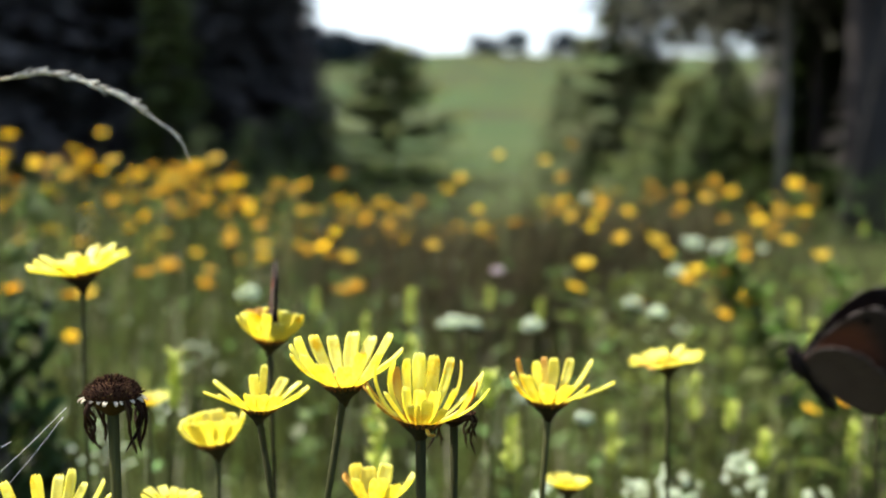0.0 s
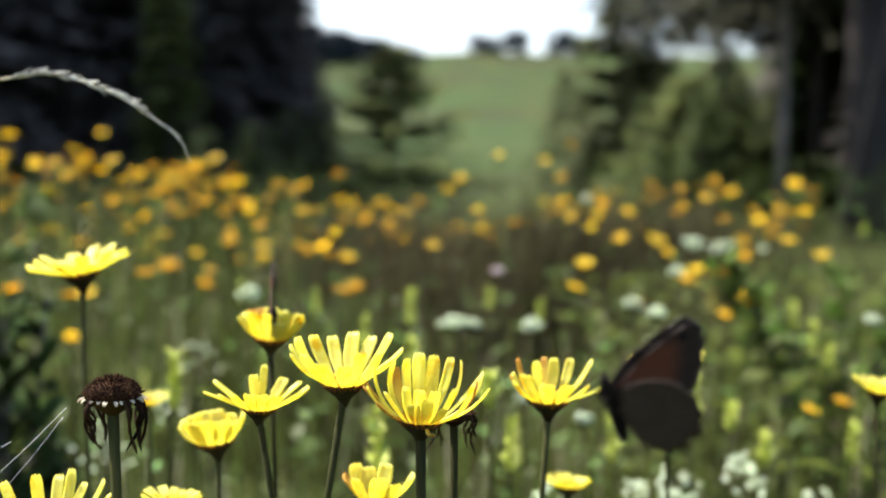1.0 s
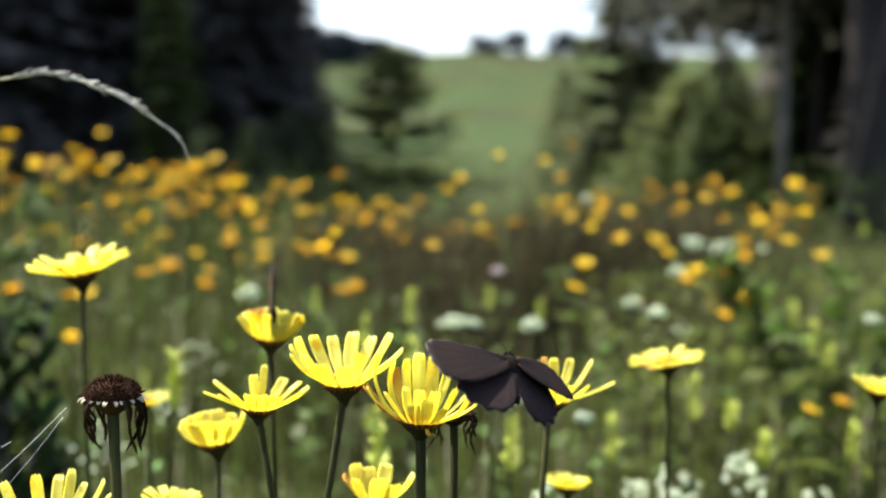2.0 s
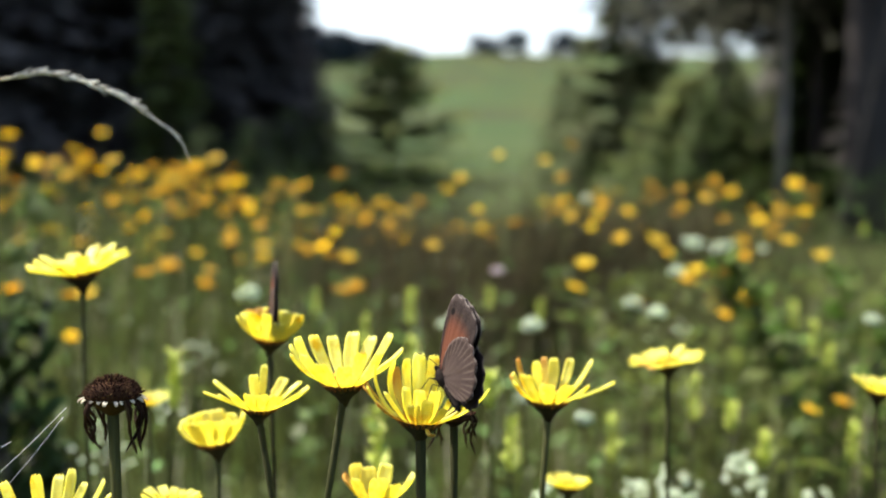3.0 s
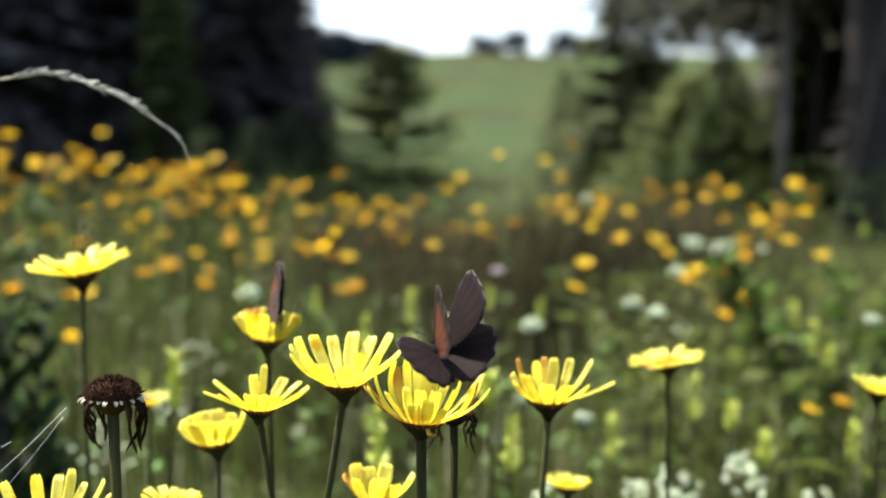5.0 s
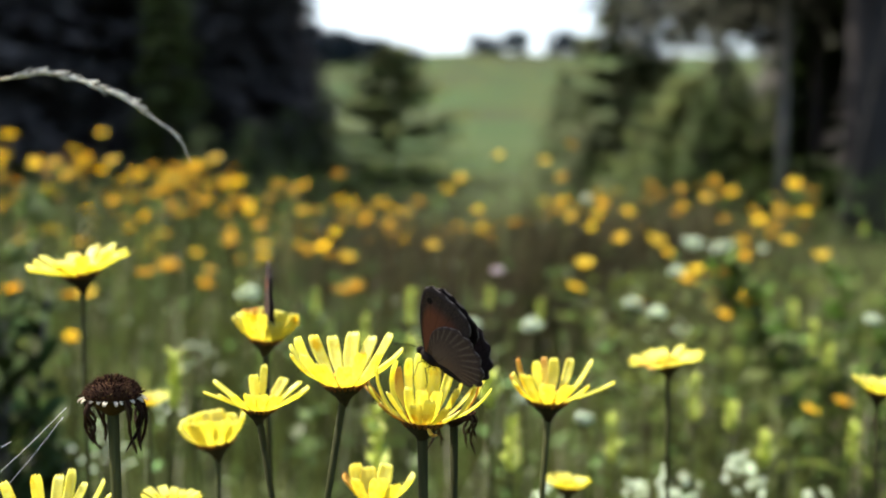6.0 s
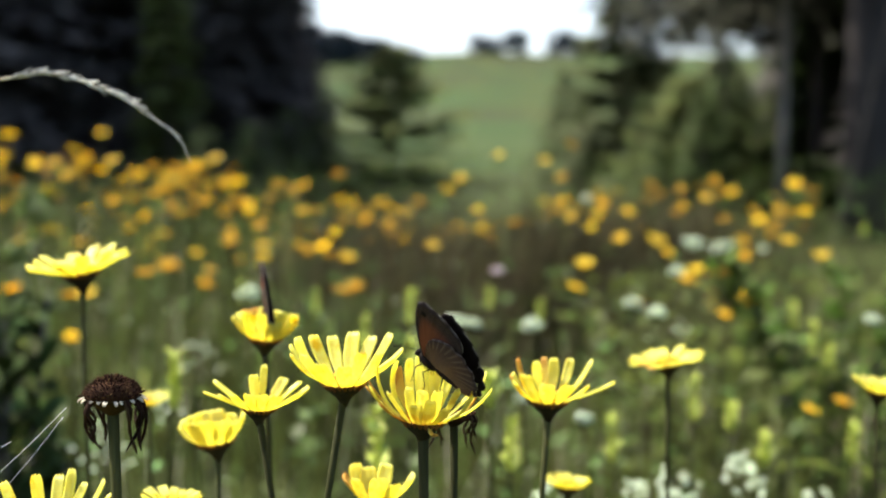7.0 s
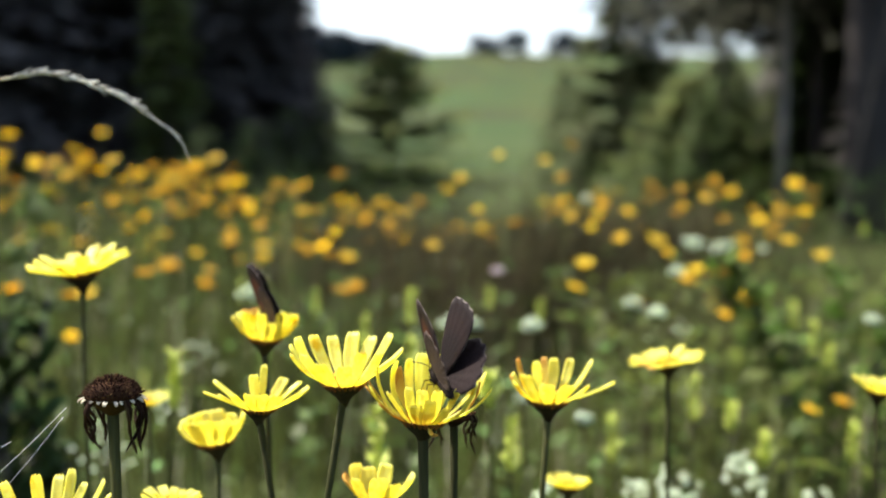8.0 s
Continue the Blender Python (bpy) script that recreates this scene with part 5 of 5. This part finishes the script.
def motions():
    """All that moves: the two butterflies, their wings, and two swaying flowers."""
    walk(flier, [
        (0.0, placed(0.07623, 0.25538, 0.58165, 0.5955, 0.5351, 0.0873, 0.5928)), (0.2, placed(0.06805, 0.25423, 0.58251, 0.5230, 0.4892, 0.1650, 0.6782)),
        (0.5, placed(0.05449, 0.24764, 0.58334, 0.4364, 0.4221, 0.3014, 0.7352)), (0.8, placed(0.04214, 0.24620, 0.58008, 0.3934, 0.4371, 0.2833, 0.7575)),
        (1.0, placed(0.03397, 0.24498, 0.57730, 0.3787, 0.3961, 0.3287, 0.7692)), (1.1, placed(0.03344, 0.26398, 0.57220, 0.5006, 0.3610, 0.3157, 0.7207)),
        (1.2, placed(0.03112, 0.27403, 0.56953, 0.6782, 0.2411, 0.4527, 0.5262)), (1.3, placed(0.02897, 0.28167, 0.56731, 0.6806, 0.0678, 0.5088, 0.5228)),
        (1.4, placed(0.02341, 0.29595, 0.56456, 0.6706, 0.0427, 0.6230, 0.4004)), (1.5, placed(0.02898, 0.31164, 0.56505, 0.8767, 0.1798, 0.2771, 0.3498)),
        (1.6, placed(0.02411, 0.32680, 0.56805, 0.9827, 0.1831, -0.0180, -0.0233)), (1.7, placed(0.02184, 0.33024, 0.57003, 0.9423, 0.3177, 0.0870, 0.0600)),
        (2.8, placed(0.00394, 0.34742, 0.56701, 0.9165, 0.2667, 0.2374, 0.1803)), (3.0, placed(0.00035, 0.34914, 0.56404, 0.9237, 0.2481, 0.1804, 0.2295)),
        (3.1, placed(0.00108, 0.34760, 0.56572, 0.9308, 0.2978, 0.1796, 0.1121)), (3.2, placed(0.00010, 0.34783, 0.56557, 0.9251, 0.3040, 0.2019, 0.1053)),
        (3.3, placed(-0.00083, 0.33674, 0.56644, 0.9373, 0.3024, 0.1615, 0.0626)), (3.4, placed(-0.00139, 0.33925, 0.56680, 0.9422, 0.2800, 0.1659, 0.0792)),
        (3.5, placed(-0.00146, 0.33733, 0.56775, 0.9251, 0.3407, 0.1535, 0.0673)), (3.7, placed(-0.00269, 0.33857, 0.57138, 0.8739, 0.4311, 0.1888, 0.1218)),
        (3.8, placed(-0.00274, 0.33941, 0.57225, 0.8635, 0.4448, 0.2226, 0.0833)), (3.9, placed(-0.00189, 0.34018, 0.57358, 0.8636, 0.4811, 0.1492, 0.0216)),
        (4.0, placed(-0.00149, 0.34261, 0.57541, 0.7571, 0.6283, 0.1767, 0.0277)), (4.1, placed(-0.00132, 0.34304, 0.57513, 0.8192, 0.5571, 0.1344, 0.0242)),
        (4.2, placed(-0.00053, 0.34335, 0.57414, 0.9040, 0.4135, 0.1088, 0.0033)), (4.5, placed(-0.00005, 0.34589, 0.57419, 0.9476, 0.3170, 0.0394, 0.0108)),
        (4.6, placed(-0.00052, 0.34385, 0.57329, 0.9686, 0.2462, 0.0306, 0.0185)), (4.7, placed(-0.00017, 0.34358, 0.57323, 0.9676, 0.2481, -0.0264, 0.0392)),
        (5.8, placed(-0.00289, 0.35391, 0.56969, 0.8494, 0.2983, 0.0445, 0.4331)), (5.9, placed(-0.00273, 0.35421, 0.56972, 0.8377, 0.2978, 0.0277, 0.4570)),
        (6.0, placed(-0.00289, 0.35499, 0.56944, 0.8331, 0.2918, 0.0085, 0.4699)), (6.5, placed(-0.00193, 0.35811, 0.56693, 0.8895, 0.2222, -0.0021, 0.3992)),
        (7.0, placed(-0.00349, 0.35593, 0.56817, 0.8243, 0.3593, -0.0284, 0.4366)), (7.1, placed(-0.00167, 0.35548, 0.56803, 0.8874, 0.2357, -0.0775, 0.3885)),
        (7.2, placed(-0.00170, 0.35548, 0.56668, 0.8947, 0.1897, -0.1047, 0.3907)), (7.3, placed(-0.00184, 0.35558, 0.56563, 0.9046, 0.1306, -0.1048, 0.3921)),
        (7.5, placed(-0.00063, 0.35478, 0.56434, 0.9287, 0.0591, -0.1378, 0.3392)), (7.8, placed(-0.00045, 0.35508, 0.56330, 0.9587, 0.0669, -0.0422, 0.2732)),
        (8.0, placed(-0.00133, 0.35406, 0.56381, 0.9725, 0.1366, 0.0779, 0.1721)),
    ])
    walk(flier_wings["fore_left"], [
        (0.0, wing_pose(-1, 84, 7, 0.0015, True)), (0.2, wing_pose(-1, 91, 5, 0.0015, True)), (0.5, wing_pose(-1, 100, -8, 0.0015, True)),
        (0.8, wing_pose(-1, 97, -9, 0.0015, True)), (1.0, wing_pose(-1, 96, -7, 0.0015, True)), (1.1, wing_pose(-1, 92, 6, 0.0015, True)),
        (1.2, wing_pose(-1, 41, 20, 0.0015, True)), (1.3, wing_pose(-1, 7, 20, 0.0015, True)), (1.4, wing_pose(-1, -39, 6, 0.0015, True)),
        (1.5, wing_pose(-1, -20, -5, 0.0015, True)), (1.6, wing_pose(-1, -7, -30, 0.0015, True)), (1.7, wing_pose(-1, -27, -17, 0.0015, True)),
        (2.8, wing_pose(-1, 84, 20, 0.0015, True)), (3.0, wing_pose(-1, 89, 20, 0.0015, True)), (3.1, wing_pose(-1, 64, 17, 0.0015, True)),
        (3.2, wing_pose(-1, 36, 18, 0.0015, True)), (3.3, wing_pose(-1, 31, 6, 0.0015, True)), (3.4, wing_pose(-1, 8, 2, 0.0015, True)),
        (3.5, wing_pose(-1, -5, 2, 0.0015, True)), (3.7, wing_pose(-1, -4, -6, 0.0015, True)), (3.8, wing_pose(-1, -3, -3, 0.0015, True)),
        (3.9, wing_pose(-1, 19, -2, 0.0015, True)), (4.0, wing_pose(-1, 54, 12, 0.0015, True)), (4.1, wing_pose(-1, 74, 11, 0.0015, True)),
        (4.2, wing_pose(-1, 87, 15, 0.0015, True)), (4.5, wing_pose(-1, 99, -3, 0.0015, True)), (4.6, wing_pose(-1, 94, 1, 0.0015, True)),
        (4.7, wing_pose(-1, 93, -20, 0.0015, True)), (5.8, wing_pose(-1, 75, 0, 0.0015, True)), (5.9, wing_pose(-1, 79, 1, 0.0015, True)),
        (6.0, wing_pose(-1, 85, 3, 0.0015, True)), (6.5, wing_pose(-1, 85, 4, 0.0015, True)), (7.0, wing_pose(-1, 80, 2, 0.0015, True)),
        (7.1, wing_pose(-1, 68, 2, 0.0015, True)), (7.2, wing_pose(-1, 67, -11, 0.0015, True)), (7.3, wing_pose(-1, 74, -9, 0.0015, True)),
        (7.5, wing_pose(-1, 77, -10, 0.0015, True)), (7.8, wing_pose(-1, 73, -12, 0.0015, True)), (8.0, wing_pose(-1, 68, -3, 0.0015, True)),
    ])
    walk(flier_wings["fore_right"], [
        (0.0, wing_pose(1, 83, 7, 0.0015, True)), (0.2, wing_pose(1, 83, 1, 0.0015, True)), (0.5, wing_pose(1, 81, -15, 0.0015, True)),
        (0.8, wing_pose(1, 84, -11, 0.0015, True)), (1.0, wing_pose(1, 83, -8, 0.0015, True)), (1.1, wing_pose(1, 93, 2, 0.0015, True)),
        (1.2, wing_pose(1, 64, 22, 0.0015, True)), (1.3, wing_pose(1, 38, 19, 0.0015, True)), (1.4, wing_pose(1, 58, 1, 0.0015, True)),
        (1.5, wing_pose(1, 0, 2, 0.0015, True)), (1.6, wing_pose(1, 23, -52, 0.0015, True)), (1.7, wing_pose(1, -37, 12, 0.0015, True)),
        (2.8, wing_pose(1, 91, 35, 0.0015, True)), (3.0, wing_pose(1, 93, 22, 0.0015, True)), (3.1, wing_pose(1, 77, 18, 0.0015, True)),
        (3.2, wing_pose(1, 66, 14, 0.0015, True)), (3.3, wing_pose(1, 52, 13, 0.0015, True)), (3.4, wing_pose(1, 23, 5, 0.0015, True)),
        (3.5, wing_pose(1, -15, 4, 0.0015, True)), (3.7, wing_pose(1, -22, -8, 0.0015, True)), (3.8, wing_pose(1, 18, -16, 0.0015, True)),
        (3.9, wing_pose(1, 21, -13, 0.0015, True)), (4.0, wing_pose(1, 62, -3, 0.0015, True)), (4.1, wing_pose(1, 77, 8, 0.0015, True)),
        (4.2, wing_pose(1, 87, 15, 0.0015, True)), (4.5, wing_pose(1, 77, 8, 0.0015, True)), (4.6, wing_pose(1, 67, 10, 0.0015, True)),
        (4.7, wing_pose(1, 58, 17, 0.0015, True)), (5.8, wing_pose(1, 90, -15, 0.0015, True)), (5.9, wing_pose(1, 93, -11, 0.0015, True)),
        (6.0, wing_pose(1, 97, -4, 0.0015, True)), (6.5, wing_pose(1, 94, -8, 0.0015, True)), (7.0, wing_pose(1, 100, -19, 0.0015, True)),
        (7.1, wing_pose(1, 88, -19, 0.0015, True)), (7.2, wing_pose(1, 89, -34, 0.0015, True)), (7.3, wing_pose(1, 88, -29, 0.0015, True)),
        (7.5, wing_pose(1, 84, -17, 0.0015, True)), (7.8, wing_pose(1, 77, 0, 0.0015, True)), (8.0, wing_pose(1, 78, 18, 0.0015, True)),
    ])
    walk(flier_wings["hind_left"], [
        (0.0, wing_pose(-1, 69, 7, -0.0008, False)), (0.2, wing_pose(-1, 65, 4, -0.0008, False)), (0.5, wing_pose(-1, 57, -2, -0.0008, False)),
        (0.8, wing_pose(-1, 53, -1, -0.0008, False)), (1.0, wing_pose(-1, 50, -4, -0.0008, False)), (1.1, wing_pose(-1, 69, -5, -0.0008, False)),
        (1.2, wing_pose(-1, 77, -8, -0.0008, False)), (1.3, wing_pose(-1, 80, -13, -0.0008, False)), (1.4, wing_pose(-1, 84, -4, -0.0008, False)),
        (1.5, wing_pose(-1, -51, -5, -0.0008, False)), (1.6, wing_pose(-1, -55, -3, -0.0008, False)), (1.7, wing_pose(-1, -51, -14, -0.0008, False)),
        (2.8, wing_pose(-1, 88, -10, -0.0008, False)), (3.0, wing_pose(-1, 87, -4, -0.0008, False)), (3.1, wing_pose(-1, 87, -11, -0.0008, False)),
        (3.2, wing_pose(-1, 88, -12, -0.0008, False)), (3.3, wing_pose(-1, 51, -1, -0.0008, False)), (3.4, wing_pose(-1, 19, -16, -0.0008, False)),
        (3.5, wing_pose(-1, -18, -16, -0.0008, False)), (3.7, wing_pose(-1, -13, -18, -0.0008, False)), (3.8, wing_pose(-1, -10, -26, -0.0008, False)),
        (3.9, wing_pose(-1, -7, -22, -0.0008, False)), (4.0, wing_pose(-1, 28, -8, -0.0008, False)), (4.1, wing_pose(-1, 29, -6, -0.0008, False)),
        (4.2, wing_pose(-1, 31, -9, -0.0008, False)), (4.5, wing_pose(-1, 32, -14, -0.0008, False)), (4.6, wing_pose(-1, 24, -18, -0.0008, False)),
        (4.7, wing_pose(-1, 24, -16, -0.0008, False)), (5.8, wing_pose(-1, 74, -22, -0.0008, False)), (5.9, wing_pose(-1, 78, -20, -0.0008, False)),
        (6.0, wing_pose(-1, 83, -19, -0.0008, False)), (6.5, wing_pose(-1, 83, -19, -0.0008, False)), (7.0, wing_pose(-1, 78, -20, -0.0008, False)),
        (7.1, wing_pose(-1, 67, -38, -0.0008, False)), (7.2, wing_pose(-1, 67, -35, -0.0008, False)), (7.3, wing_pose(-1, 73, -37, -0.0008, False)),
        (7.5, wing_pose(-1, 74, -36, -0.0008, False)), (7.8, wing_pose(-1, 70, -27, -0.0008, False)), (8.0, wing_pose(-1, 66, -6, -0.0008, False)),
    ])
    walk(flier_wings["hind_right"], [
        (0.0, wing_pose(1, 72, 3, -0.0008, False)), (0.2, wing_pose(1, 76, -1, -0.0008, False)), (0.5, wing_pose(1, 78, -4, -0.0008, False)),
        (0.8, wing_pose(1, 78, -3, -0.0008, False)), (1.0, wing_pose(1, 75, -3, -0.0008, False)), (1.1, wing_pose(1, 87, -2, -0.0008, False)),
        (1.2, wing_pose(1, 84, -3, -0.0008, False)), (1.3, wing_pose(1, 76, -4, -0.0008, False)), (1.4, wing_pose(1, 79, -1, -0.0008, False)),
        (1.5, wing_pose(1, -51, 6, -0.0008, False)), (1.6, wing_pose(1, -55, 1, -0.0008, False)), (1.7, wing_pose(1, -52, -13, -0.0008, False)),
        (2.8, wing_pose(1, 90, -19, -0.0008, False)), (3.0, wing_pose(1, 91, -12, -0.0008, False)), (3.1, wing_pose(1, 82, -10, -0.0008, False)),
        (3.2, wing_pose(1, 57, -13, -0.0008, False)), (3.3, wing_pose(1, 36, -5, -0.0008, False)), (3.4, wing_pose(1, 7, -3, -0.0008, False)),
        (3.5, wing_pose(1, -18, -11, -0.0008, False)), (3.7, wing_pose(1, -13, -15, -0.0008, False)), (3.8, wing_pose(1, -12, -17, -0.0008, False)),
        (3.9, wing_pose(1, -8, -16, -0.0008, False)), (4.0, wing_pose(1, 24, -12, -0.0008, False)), (4.1, wing_pose(1, 28, -13, -0.0008, False)),
        (4.2, wing_pose(1, 28, -10, -0.0008, False)), (4.5, wing_pose(1, 42, -9, -0.0008, False)), (4.6, wing_pose(1, 35, -9, -0.0008, False)),
        (4.7, wing_pose(1, 31, -10, -0.0008, False)), (5.8, wing_pose(1, 73, -25, -0.0008, False)), (5.9, wing_pose(1, 77, -21, -0.0008, False)),
        (6.0, wing_pose(1, 79, -16, -0.0008, False)), (6.5, wing_pose(1, 87, -20, -0.0008, False)), (7.0, wing_pose(1, 92, -27, -0.0008, False)),
        (7.1, wing_pose(1, 84, -40, -0.0008, False)), (7.2, wing_pose(1, 81, -37, -0.0008, False)), (7.3, wing_pose(1, 84, -34, -0.0008, False)),
        (7.5, wing_pose(1, 81, -37, -0.0008, False)), (7.8, wing_pose(1, 69, -31, -0.0008, False)), (8.0, wing_pose(1, 61, -10, -0.0008, False)),
    ])
    sits = Vector((-0.0665, 0.4705, 0.5695))
    walk(sitter, [(t, Matrix.Translation(sits + Vector((dx, 0, 0))) @ pose(0, 0, 0, 0, roll, 0) @ pose(0, 0, 0, 0, 0, yaw) @ pose(0, 0, 0, 30, 0, 0)) for t, dx, roll, yaw in (
        (0.0, 0.0, 4, 12), (0.6, 0.0002, 3, 10), (1.0, 0.0003, 1, 10), (1.7, 0.0002, 1, 10), (2.8, 0.0, 3, 12), (3.5, 0.0001, 6, 16), (4.0, 0.0, 10, 19), (4.6, -0.0001, 11, 21),
        (5.8, -0.0014, 2, 14), (6.5, -0.0016, -2, 12), (7.0, -0.0017, -6, 14), (7.5, -0.0018, -12, 20), (8.0, -0.0018, -19, 25))])
    for side, s in (("left", -1), ("right", 1)):
        for name, y, sweep in (("fore_", 0.0015, 14), ("hind_", -0.0008, -6)):
            walk(sitter_wings[name + side], [(t, wing_pose(s, flap, sweep, y, name == "fore_")) for t, flap in ((0.0, 92), (3.0, 92), (4.5, 91), (6.0, 92), (8.0, 91))])
    stand = perch_flower.matrix_basis.copy()
    walk(perch_flower, [(t, stand @ pose(0, 0, 0, 0, a, 0)) for t, a in ((0.0, 0.02), (1.0, 0.05), (1.7, 0.06), (2.8, 0.02), (3.5, 0.02), (4.5, -0.02), (5.8, -0.14), (6.5, -0.16), (8.0, -0.17))])
    stood = main_flower.matrix_basis.copy()
    walk(main_flower, [(t, stood @ pose(0, 0, 0, 0, a, 0)) for t, a in ((0.0, 0.0), (2.8, 0.0), (4.5, 0.01), (5.8, 0.05), (6.6, 0.09), (7.2, 0.08), (8.0, 0.08))])


motions()
